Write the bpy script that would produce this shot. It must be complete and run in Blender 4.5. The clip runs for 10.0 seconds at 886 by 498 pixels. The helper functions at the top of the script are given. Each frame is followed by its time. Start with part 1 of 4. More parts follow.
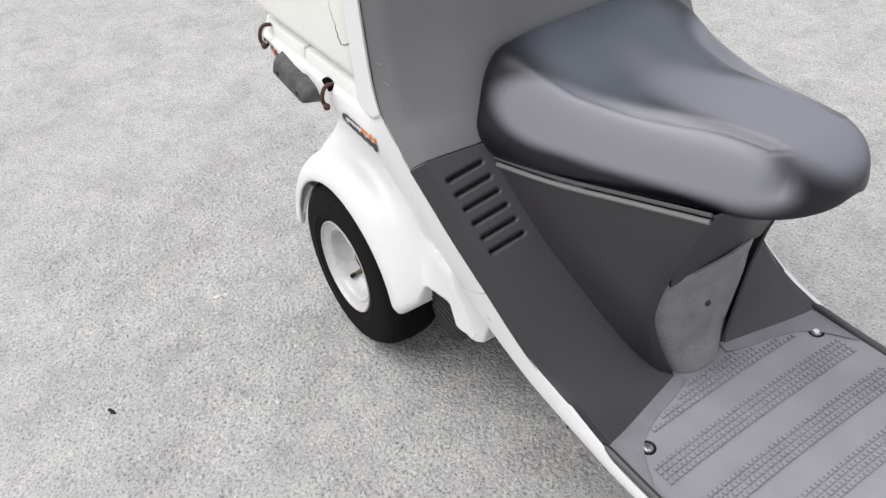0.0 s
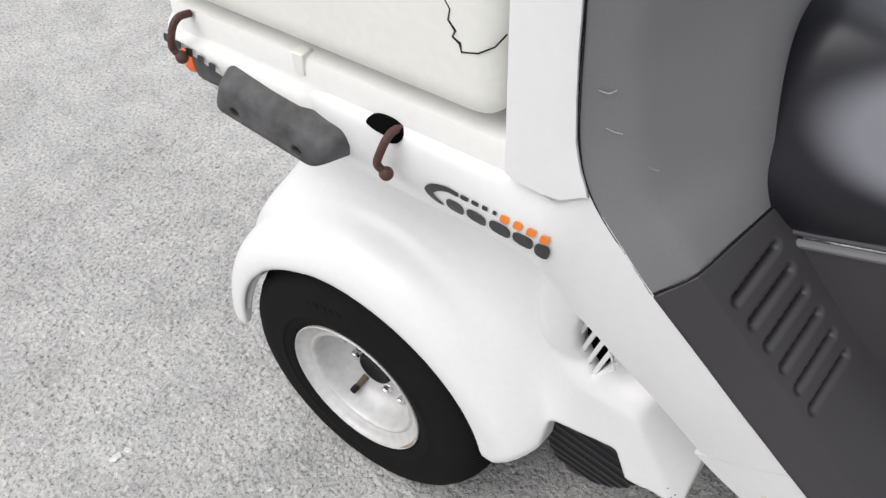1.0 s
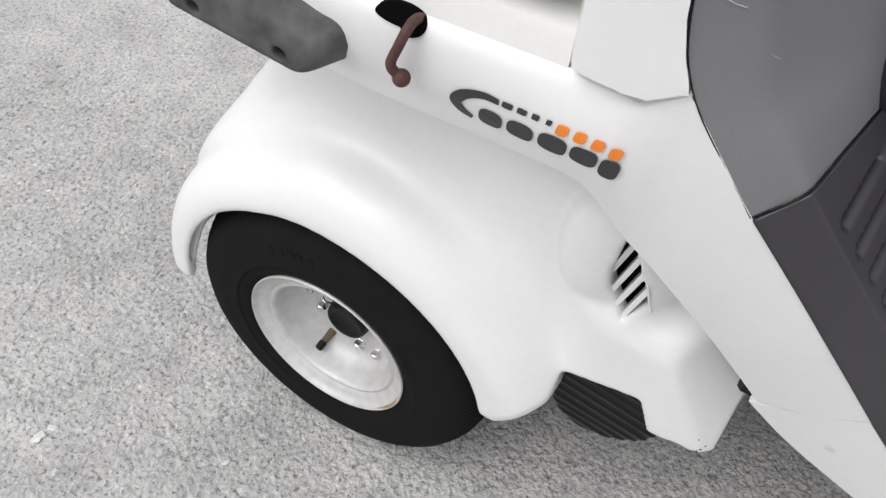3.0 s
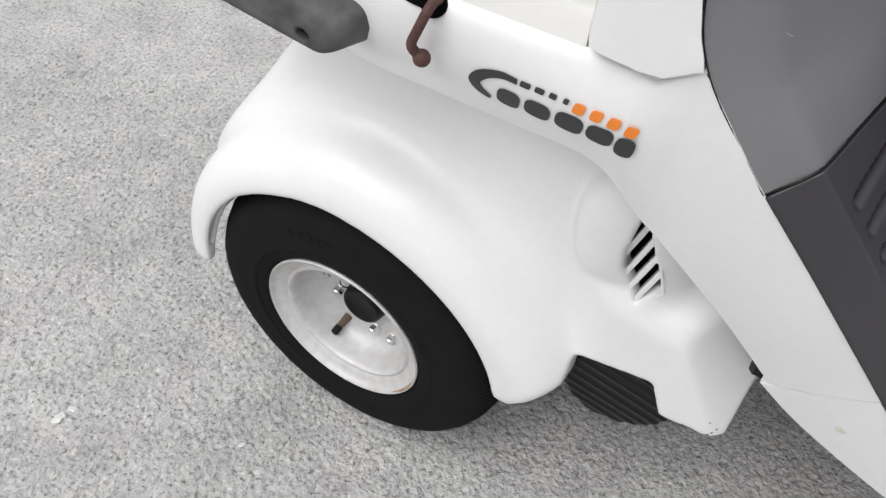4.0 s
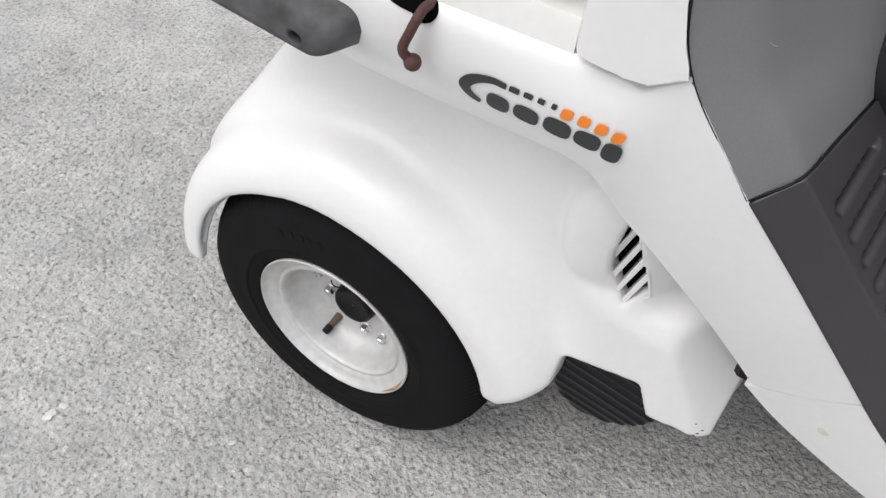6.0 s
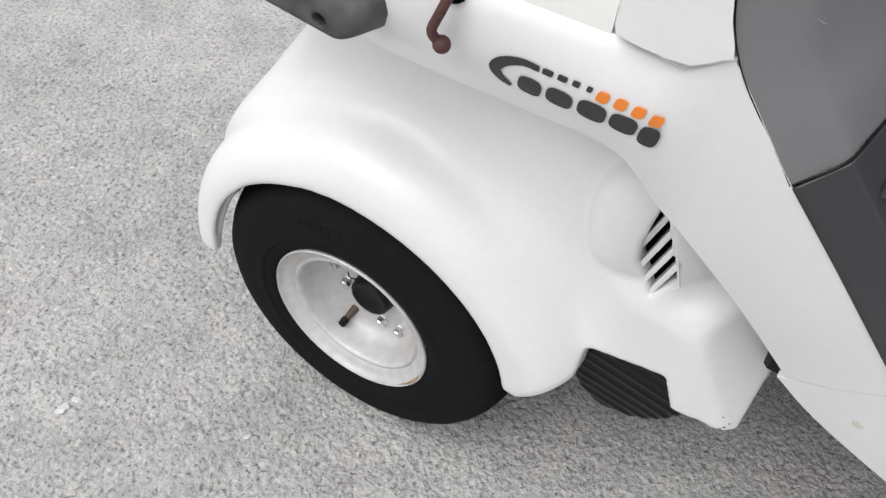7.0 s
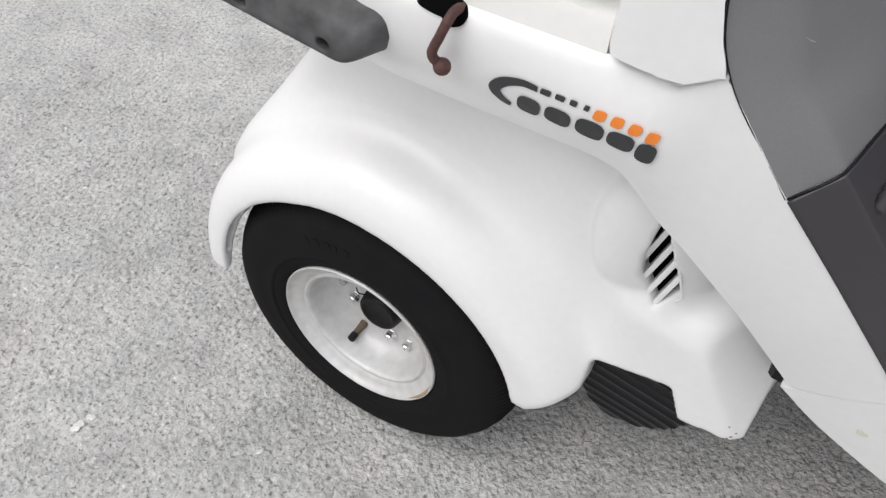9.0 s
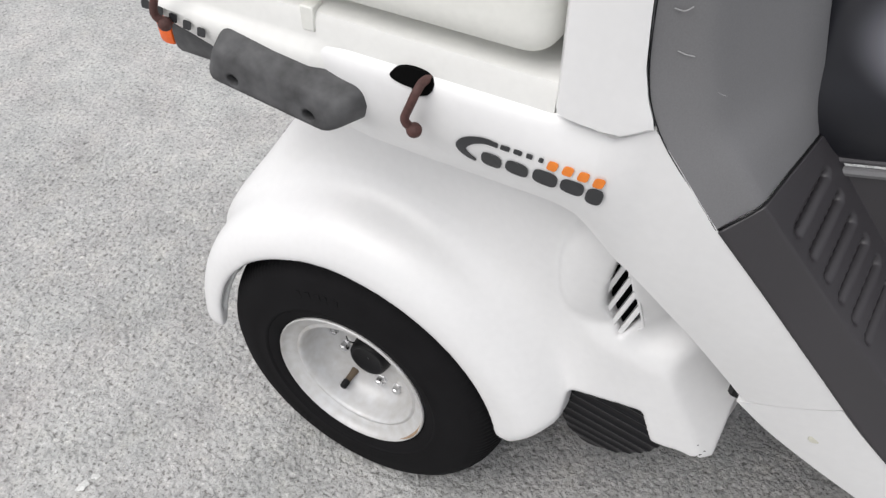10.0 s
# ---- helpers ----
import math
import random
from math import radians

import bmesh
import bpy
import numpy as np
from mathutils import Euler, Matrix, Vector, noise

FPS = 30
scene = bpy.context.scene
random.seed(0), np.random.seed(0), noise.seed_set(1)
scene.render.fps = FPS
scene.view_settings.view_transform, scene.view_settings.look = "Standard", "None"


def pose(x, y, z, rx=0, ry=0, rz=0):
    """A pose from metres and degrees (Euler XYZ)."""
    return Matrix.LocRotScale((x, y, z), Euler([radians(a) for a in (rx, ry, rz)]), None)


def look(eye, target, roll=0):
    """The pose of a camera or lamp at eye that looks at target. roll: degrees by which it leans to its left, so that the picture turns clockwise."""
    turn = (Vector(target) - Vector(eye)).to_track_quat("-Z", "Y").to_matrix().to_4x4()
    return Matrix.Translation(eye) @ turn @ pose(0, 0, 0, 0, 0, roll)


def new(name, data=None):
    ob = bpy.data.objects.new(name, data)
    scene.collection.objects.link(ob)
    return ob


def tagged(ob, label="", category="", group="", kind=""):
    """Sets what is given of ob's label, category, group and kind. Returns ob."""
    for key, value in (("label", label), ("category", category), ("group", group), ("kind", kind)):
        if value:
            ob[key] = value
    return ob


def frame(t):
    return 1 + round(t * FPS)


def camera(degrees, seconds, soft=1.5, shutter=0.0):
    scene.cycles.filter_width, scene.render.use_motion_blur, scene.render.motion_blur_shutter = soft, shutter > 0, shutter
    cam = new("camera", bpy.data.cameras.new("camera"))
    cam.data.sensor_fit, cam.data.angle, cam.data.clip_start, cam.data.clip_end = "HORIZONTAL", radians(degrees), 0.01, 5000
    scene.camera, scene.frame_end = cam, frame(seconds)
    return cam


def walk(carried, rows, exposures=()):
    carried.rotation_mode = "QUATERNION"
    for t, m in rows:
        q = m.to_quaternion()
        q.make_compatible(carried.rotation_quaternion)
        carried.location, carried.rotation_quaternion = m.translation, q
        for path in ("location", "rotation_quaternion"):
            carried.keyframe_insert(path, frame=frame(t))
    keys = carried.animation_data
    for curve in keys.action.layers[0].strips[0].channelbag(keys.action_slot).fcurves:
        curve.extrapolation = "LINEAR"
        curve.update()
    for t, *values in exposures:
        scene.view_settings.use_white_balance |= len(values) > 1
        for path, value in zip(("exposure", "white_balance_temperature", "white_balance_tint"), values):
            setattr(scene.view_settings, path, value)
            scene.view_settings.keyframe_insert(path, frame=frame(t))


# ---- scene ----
cam = camera(58.2, 10.0, soft=1.4)
PATH = [
    (0, (1.178, -0.752, 1.247), (-0.148, 0.033, -0.028), -5.2),
    (0.3, (0.947, -0.731, 1.191), (-0.097, 0.004, 0.068), -5.5),
    (0.5, (0.772, -0.718, 1.145), (-0.37, 0.208, -0.211), -5.0),
    (0.7, (0.637, -0.688, 1.102), (-0.254, 0.135, -0.089), -5.1),
    (0.8, (0.553, -0.679, 1.07), (-0.275, 0.184, -0.138), -4.4),
    (1, (0.444, -0.661, 1.034), (-0.41, 0.418, -0.417), -2.7),
    (1.2, (0.389, -0.663, 1.007), (-0.243, 0.299, -0.244), -1.1),
    (1.3, (0.376, -0.66, 0.995), (-0.229, 0.309, -0.265), -0.5),
    (1.5, (0.345, -0.66, 0.965), (-0.299, 0.489, -0.54), 0.7),
    (1.7, (0.333, -0.665, 0.949), (-0.188, 0.313, -0.34), 1.6),
    (2, (0.333, -0.661, 0.934), (-0.259, 0.48, -0.598), 3.1),
    (2.5, (0.334, -0.649, 0.926), (-0.261, 0.485, -0.611), 3.7),
    (2.7, (0.332, -0.648, 0.93), (-0.176, 0.313, -0.377), 3.5),
    (3.8, (0.336, -0.661, 0.94), (-0.194, 0.281, -0.372), 2.5),
    (4, (0.338, -0.666, 0.936), (-0.29, 0.441, -0.607), 2.6),
    (4.5, (0.342, -0.661, 0.932), (-0.291, 0.442, -0.611), 2.7),
    (5, (0.345, -0.656, 0.935), (-0.289, 0.45, -0.607), 2.9),
    (5.2, (0.346, -0.663, 0.937), (-0.188, 0.279, -0.373), 3.0),
    (6.3, (0.338, -0.67, 0.943), (-0.181, 0.277, -0.37), 3.7),
    (6.5, (0.335, -0.673, 0.935), (-0.28, 0.437, -0.611), 3.5),
    (7, (0.325, -0.671, 0.928), (-0.29, 0.431, -0.624), 3.3),
    (7.5, (0.326, -0.673, 0.931), (-0.293, 0.423, -0.623), 3.0),
    (8, (0.33, -0.671, 0.939), (-0.297, 0.42, -0.614), 2.5),
    (8.5, (0.33, -0.667, 0.944), (-0.306, 0.426, -0.605), 2.1),
    (9, (0.331, -0.672, 0.939), (-0.319, 0.433, -0.595), 1.4),
    (9.5, (0.336, -0.676, 0.945), (-0.331, 0.46, -0.56), 0.5),
    (9.7, (0.337, -0.687, 0.954), (-0.226, 0.301, -0.309), 0.4),
    (10, (0.361, -0.713, 0.982), (-0.311, 0.5, -0.459), -0.4),
]
walk(cam, [(t, look(eye, target, roll)) for t, eye, target, roll in PATH], exposures=[(0, 0.48), (0.5, 0.50), (1, 0.41), (1.6, 0.35), (10, 0.32)])

# ---- world and light: a bright overcast day ----
world = bpy.data.worlds.new("overcast_sky")
scene.world = world
world.use_nodes = True
wn = world.node_tree
sky = wn.nodes.new("ShaderNodeTexSky")
sky.sky_type, sky.sun_disc = "NISHITA", False
sky.sun_elevation, sky.sun_rotation = radians(55), radians(200)
sky.air_density, sky.dust_density, sky.ozone_density = 1.0, 4.0, 1.0
wn.nodes["Background"].inputs[1].default_value = 0.108
veil = wn.nodes.new("ShaderNodeMix")
veil.data_type = "RGBA"
veil.inputs[0].default_value = 0.85
# the cloud cover is three times as bright overhead as at the horizon
way, split, rise = wn.nodes.new("ShaderNodeTexCoord"), wn.nodes.new("ShaderNodeSeparateXYZ"), wn.nodes.new("ShaderNodeValToRGB")
rise.color_ramp.elements[0].color, rise.color_ramp.elements[1].color = (0.42, 0.422, 0.434, 1), (1.21, 1.217, 1.252, 1)
lift = wn.nodes.new("ShaderNodeVectorMath")
lift.operation = "SCALE"
lift.inputs["Scale"].default_value = 7.9
wn.links.new(way.outputs["Generated"], split.inputs[0])
wn.links.new(split.outputs["Z"], rise.inputs[0])
wn.links.new(rise.outputs[0], lift.inputs[0])
wn.links.new(lift.outputs[0], veil.inputs[7])
wn.links.new(sky.outputs[0], veil.inputs[6])
wn.links.new(veil.outputs[2], wn.nodes["Background"].inputs[0])
sun = new("sun", bpy.data.lights.new("sun", "SUN"))
sun.data.energy, sun.data.angle, sun.data.color = 1.45, radians(50), (1.0, 0.98, 0.965)
sun.matrix_world = look((-1.6, -2.6, 4.9), (0, 0, 0))


# ---- materials ----
def material(name, base, rough=0.5, metal=0.0, vary=0.1, scale=12.0, fine=300.0, bump=0.15, depth=0.0004, coat=0.0, spec=0.5, dirt=None, coat_rough=0.15):
    """A procedural surface: base colour varied at two scales, roughness variation and a fine relief."""
    m = bpy.data.materials.new(name)
    m.use_nodes = True
    nt, bs = m.node_tree, m.node_tree.nodes["Principled BSDF"]
    co = nt.nodes.new("ShaderNodeTexCoord")
    big, small = nt.nodes.new("ShaderNodeTexNoise"), nt.nodes.new("ShaderNodeTexNoise")
    big.inputs["Scale"].default_value, big.inputs["Detail"].default_value = scale, 6
    small.inputs["Scale"].default_value, small.inputs["Detail"].default_value = fine, 3
    for n in (big, small):
        nt.links.new(co.outputs["Object"], n.inputs["Vector"])
    mean = nt.nodes.new("ShaderNodeMath")
    mean.operation = "MULTIPLY_ADD"
    mean.inputs[1].default_value = 0.45
    nt.links.new(small.outputs[0], mean.inputs[0])
    half = nt.nodes.new("ShaderNodeMath")
    half.operation = "MULTIPLY"
    half.inputs[1].default_value = 0.55
    nt.links.new(big.outputs[0], half.inputs[0])
    nt.links.new(half.outputs[0], mean.inputs[2])
    ramp = nt.nodes.new("ShaderNodeValToRGB")
    lo, hi = ramp.color_ramp.elements
    lo.position, hi.position = 0.32, 0.68
    dark = dirt or tuple(c * (1 - vary) for c in base)
    lo.color, hi.color = (*dark, 1), (*(min(1.0, c * (1 + vary * 0.6)) for c in base), 1)
    nt.links.new(mean.outputs[0], ramp.inputs[0])
    nt.links.new(ramp.outputs[0], bs.inputs["Base Color"])
    rr = nt.nodes.new("ShaderNodeMapRange")
    rr.inputs[3].default_value, rr.inputs[4].default_value = max(0.02, rough - 0.08), min(1.0, rough + 0.08)
    nt.links.new(big.outputs[0], rr.inputs[0])
    nt.links.new(rr.outputs[0], bs.inputs["Roughness"])
    bs.inputs["Metallic"].default_value = metal
    bs.inputs["Coat Weight"].default_value, bs.inputs["Coat Roughness"].default_value = coat, coat_rough
    bs.inputs["Specular IOR Level"].default_value = spec
    if bump:
        bp = nt.nodes.new("ShaderNodeBump")
        bp.inputs["Strength"].default_value, bp.inputs["Distance"].default_value = bump, depth
        nt.links.new(small.outputs[0], bp.inputs["Height"])
        nt.links.new(bp.outputs[0], bs.inputs["Normal"])
    return m


WHITE = material("white_plastic", (0.795, 0.793, 0.792), 0.32, vary=0.03, scale=5, fine=120, bump=0.03, coat=0.2)
CREAM = material("aged_white_plastic", (0.82, 0.82, 0.775), 0.45, vary=0.05, scale=6, fine=160, bump=0.05)
DECKM = material("slightly_yellowed_plastic", (0.79, 0.788, 0.765), 0.45, vary=0.04, scale=6, fine=140, bump=0.04)
GREY = material("grey_textured_plastic", (0.176, 0.175, 0.180), 0.52, vary=0.12, scale=7, fine=900, bump=0.3, depth=0.0003)
DARK = material("dark_grey_textured_plastic", (0.034, 0.031, 0.035), 0.45, spec=0.6, vary=0.16, scale=8, fine=900, bump=0.35, depth=0.0003)
FLOORM = material("worn_grey_floor_plastic", (0.278, 0.271, 0.296), 0.55, vary=0.25, scale=9, fine=700, bump=0.3, depth=0.0003)
COVERM = material("scuffed_grey_plastic", (0.25, 0.245, 0.255), 0.5, vary=0.35, scale=26, fine=300, bump=0.3, depth=0.0003)
BUMPER = material("weathered_rubber", (0.085, 0.085, 0.088), 0.75, vary=0.6, scale=22, fine=70, bump=0.3, depth=0.0004)
TYRE = material("tyre_rubber", (0.010, 0.0097, 0.0105), 0.85, vary=0.3, scale=25, fine=800, bump=0.25, depth=0.0003, spec=0.1)
SILVER = material("painted_silver_steel", (0.585, 0.59, 0.60), 0.40, metal=0.12, dirt=(0.46, 0.445, 0.42), scale=9, fine=80, bump=0.02)
BLACK = material("black_plastic", (0.006, 0.006, 0.007), 0.5, vary=0.3, scale=30, fine=600, bump=0.2, spec=0.22)
GLOSSY = material("glossy_black_plastic", (0.005, 0.005, 0.0065), 0.34, vary=0.3, scale=40, fine=500, bump=0.1, spec=0.28)
# near-black colour that stands in for shade inside openings
SHADE_BLACK = material("slot_and_vent_shade", (0.003, 0.003, 0.003), 0.9, vary=0.2, scale=30, fine=600, bump=0, spec=0.05)
SEATM = material("black_vinyl_painted_sheen", (0.008, 0.0085, 0.013), 0.40, vary=0.15, scale=14, fine=900, bump=0.10, depth=0.0003, spec=0.45)


def paint_sheen(m, middle, radii, worn):
    """Paint a grey patch of sky sheen, strongest at its middle, with an uneven edge."""
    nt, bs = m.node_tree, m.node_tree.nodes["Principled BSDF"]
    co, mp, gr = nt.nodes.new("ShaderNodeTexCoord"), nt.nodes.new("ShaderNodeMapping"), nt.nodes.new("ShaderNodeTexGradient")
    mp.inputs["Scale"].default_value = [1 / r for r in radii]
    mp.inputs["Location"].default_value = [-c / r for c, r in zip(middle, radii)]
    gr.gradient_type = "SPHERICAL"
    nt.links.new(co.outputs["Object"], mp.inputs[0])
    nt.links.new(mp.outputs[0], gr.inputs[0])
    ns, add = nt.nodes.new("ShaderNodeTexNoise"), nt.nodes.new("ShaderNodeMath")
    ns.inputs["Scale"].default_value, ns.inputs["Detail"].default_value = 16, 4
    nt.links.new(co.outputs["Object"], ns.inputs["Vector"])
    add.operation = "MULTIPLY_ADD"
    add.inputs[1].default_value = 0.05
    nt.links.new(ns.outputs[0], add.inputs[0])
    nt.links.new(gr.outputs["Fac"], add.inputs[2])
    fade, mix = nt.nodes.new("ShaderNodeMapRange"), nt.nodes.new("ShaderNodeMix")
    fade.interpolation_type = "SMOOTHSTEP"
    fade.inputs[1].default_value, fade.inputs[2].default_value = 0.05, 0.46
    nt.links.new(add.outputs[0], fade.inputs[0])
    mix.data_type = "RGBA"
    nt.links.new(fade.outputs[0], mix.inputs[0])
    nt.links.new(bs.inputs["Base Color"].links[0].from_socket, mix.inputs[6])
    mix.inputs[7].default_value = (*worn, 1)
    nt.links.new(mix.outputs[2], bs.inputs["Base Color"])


# grey zones imitate light on the seat; creases and lower roll stay black
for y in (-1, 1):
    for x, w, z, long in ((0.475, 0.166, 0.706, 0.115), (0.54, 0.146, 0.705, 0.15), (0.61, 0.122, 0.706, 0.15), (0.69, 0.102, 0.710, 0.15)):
        paint_sheen(SEATM, (x, y * w, z), (long, 0.078, 0.056), (0.22, 0.22, 0.25))
paint_sheen(SEATM, (0.46, 0, 0.757), (0.20, 0.17, 0.075), (0.075, 0.085, 0.105))
paint_sheen(SEATM, (0.67, 0, 0.757), (0.26, 0.085, 0.070), (0.17, 0.17, 0.20))
# grey for the tub edge's painted glint, and for the seat trim
BEAD = material("edge_glint_and_trim_grey", (0.070, 0.066, 0.071), 0.45, vary=0.2, scale=20, fine=700, bump=0.2)
MID_GREY = material("mid_grey_plastic", (0.205, 0.199, 0.218), 0.52, vary=0.3, scale=14, fine=700, bump=0.3, depth=0.0003)
RUST = material("rusted_brown_steel", (0.085, 0.035, 0.03), 0.65, vary=0.5, scale=60, fine=500, bump=0.5, depth=0.0004)
ZINC = material("zinc_steel", (0.72, 0.72, 0.73), 0.28, metal=1.0, vary=0.15, scale=60, fine=500, bump=0.05)
STAIN = material("yellowed_plastic", (0.62, 0.61, 0.52), 0.6, vary=0.15, scale=60, fine=400, bump=0)
SCUFF = material("pale_scuff", (0.34, 0.34, 0.34), 0.7, vary=0.2, scale=60, fine=400, bump=0)
INK = material("charcoal_print", (0.032, 0.033, 0.036), 0.5, vary=0.1, scale=40, fine=400, bump=0)
ORANGE = material("orange_print", (0.85, 0.24, 0.03), 0.5, vary=0.1, scale=40, fine=400, bump=0)
LENS = material("orange_lens", (0.85, 0.14, 0.02), 0.2, vary=0.1, scale=40, fine=400, bump=0)


# ---- mesh helpers ----
def part(name, bm, mat, parent=None, label="", smooth=True):
    """Link a bmesh as one mesh object under parent."""
    me = bpy.data.meshes.new(name)
    bmesh.ops.recalc_face_normals(bm, faces=bm.faces)
    bm.to_mesh(me)
    bm.free()
    if smooth:
        me.polygons.foreach_set("use_smooth", [True] * len(me.polygons))
        me.set_sharp_from_angle(angle=radians(38))
    me.materials.append(mat)
    ob = new(name, me)
    ob.parent = parent
    if label:
        ob["label"] = label
    return ob


def raw(name, verts, faces, mat, parent=None, label=""):
    me = bpy.data.meshes.new(name)
    me.from_pydata([tuple(v) for v in verts], [], [tuple(f) for f in faces])
    bm = bmesh.new()
    bm.from_mesh(me)
    bpy.data.meshes.remove(me)
    return part(name, bm, mat, parent, label)


def empty(name, label="", category="", parent=None):
    ob = new(name)
    ob.parent = parent
    return tagged(ob, label, category)


def curve(keys, x):
    """Smooth monotone interpolation of (x, value) keys."""
    k = np.array(keys, float)
    xs, ys = k[:, 0], k[:, 1]
    d = np.diff(ys) / np.diff(xs)
    m = np.r_[d[0], np.where(d[:-1] * d[1:] > 0, 2 * d[:-1] * d[1:] / (d[:-1] + d[1:] + 1e-12), 0), d[-1]]
    x = np.clip(np.asarray(x, float), xs[0], xs[-1])
    i = np.clip(np.searchsorted(xs, x) - 1, 0, len(xs) - 2)
    h = xs[i + 1] - xs[i]
    t = (x - xs[i]) / h
    return (2 * t**3 - 3 * t**2 + 1) * ys[i] + (t**3 - 2 * t**2 + t) * h * m[i] + (3 * t**2 - 2 * t**3) * ys[i + 1] + (t**3 - t**2) * h * m[i + 1]


def path(points, n):
    """n points spread evenly on a smooth line through points."""
    p = np.array(points, float)
    q = np.vstack([2 * p[0] - p[1], p, 2 * p[-1] - p[-2]])
    out = []
    for i in range(1, len(q) - 2):
        for t in np.linspace(0, 1, 24, endpoint=False):
            a, b, c, d = q[i - 1], q[i], q[i + 1], q[i + 2]
            out.append(0.5 * (2 * b + (c - a) * t + (2 * a - 5 * b + 4 * c - d) * t**2 + (3 * b - a - 3 * c + d) * t**3))
    out = np.array(out + [p[-1]])
    s = np.r_[0, np.cumsum(np.linalg.norm(np.diff(out, axis=0), axis=1))]
    u = np.linspace(0, s[-1], n)
    return np.stack([np.interp(u, s, out[:, k]) for k in range(3)], 1)


def sheet(rows, thick=0.003, flip=False):
    """A bmesh skin over a grid of points (list of equal rows), with thickness along its normals."""
    g = np.array(rows, float)
    n, m = g.shape[:2]
    du, dv = np.gradient(g, axis=0), np.gradient(g, axis=1)
    nor = np.cross(du, dv)
    nor /= np.linalg.norm(nor, axis=2, keepdims=True) + 1e-12
    back = g + nor * (thick if flip else -thick)
    bm = bmesh.new()
    a = [[bm.verts.new(p) for p in r] for r in g]
    b = [[bm.verts.new(p) for p in r] for r in back]
    for i in range(n - 1):
        for j in range(m - 1):
            bm.faces.new((a[i][j], a[i + 1][j], a[i + 1][j + 1], a[i][j + 1]))
            bm.faces.new((b[i][j], b[i][j + 1], b[i + 1][j + 1], b[i + 1][j]))
    ring = [(i, 0) for i in range(n)] + [(n - 1, j) for j in range(1, m)] + [(i, m - 1) for i in range(n - 2, -1, -1)] + [(0, j) for j in range(m - 2, 0, -1)]
    for (i, j), (k, l) in zip(ring, ring[1:] + ring[:1]):
        bm.faces.new((a[i][j], a[k][l], b[k][l], b[i][j]))
    return bm


def between(edge_a, edge_b, n, bulge=(0, 0, 0)):
    """Rows of points from edge_a to edge_b, swollen in the middle by bulge."""
    a, b, v = np.array(edge_a), np.array(edge_b), np.array(bulge, float)
    return [[p + (q - p) * t + v * 4 * t * (1 - t) for t in np.linspace(0, 1, n)] for p, q in zip(a, b)]


def box(x0, x1, y0, y1, z0, z1, bevel=0.004, seg=2):
    bm = bmesh.new()
    bmesh.ops.create_cube(bm, size=1)
    bmesh.ops.transform(bm, verts=bm.verts, matrix=Matrix.Translation(((x0 + x1) / 2, (y0 + y1) / 2, (z0 + z1) / 2)) @ Matrix.Diagonal((x1 - x0, y1 - y0, z1 - z0, 1)))
    if bevel:
        bmesh.ops.bevel(bm, geom=bm.edges[:], offset=bevel, segments=seg, affect="EDGES", profile=0.6)
    return bm


def lathe(profile, n=64, m=Matrix()):
    """Turn (radius, along) pairs about the local y axis."""
    bm = bmesh.new()
    rings = [[bm.verts.new(m @ Vector((r * math.cos(a), y, r * math.sin(a)))) for a in np.linspace(0, 2 * math.pi, n, endpoint=False)] for r, y in profile]
    for p, q in zip(rings, rings[1:]):
        for i in range(n):
            bm.faces.new((p[i], p[(i + 1) % n], q[(i + 1) % n], q[i]))
    return bm


def cap(bm, ring_radius_small=1e-3):
    bmesh.ops.holes_fill(bm, edges=[e for e in bm.edges if e.is_boundary], sides=0)
    return bm


def tube(points, radius, n=12, closed_ends=True):
    """A round bar along points; radius may be one number or one for each point."""
    pts = [Vector(p) for p in points]
    rad = radius if hasattr(radius, "__len__") else [radius] * len(pts)
    bm, rings, side = bmesh.new(), [], None
    for i, p in enumerate(pts):
        d = (pts[min(i + 1, len(pts) - 1)] - pts[max(i - 1, 0)]).normalized()
        side = (Vector((0.3, 0.2, 1)) if side is None else side)
        side = (side - d * side.dot(d)).normalized()
        other = d.cross(side)
        rings.append([bm.verts.new(p + rad[i] * (math.cos(a) * side + math.sin(a) * other)) for a in np.linspace(0, 2 * math.pi, n, endpoint=False)])
    for p, q in zip(rings, rings[1:]):
        for i in range(n):
            bm.faces.new((p[i], p[(i + 1) % n], q[(i + 1) % n], q[i]))
    if closed_ends:
        bm.faces.new(rings[0])
        bm.faces.new(rings[-1][::-1])
    return bm


def smooth_max(a, b, k):
    h = np.clip(0.5 + 0.5 * (a - b) / k, 0, 1)
    return b + (a - b) * h + k * h * (1 - h)


def smooth_min(a, b, k):
    return -smooth_max(-a, -b, k)


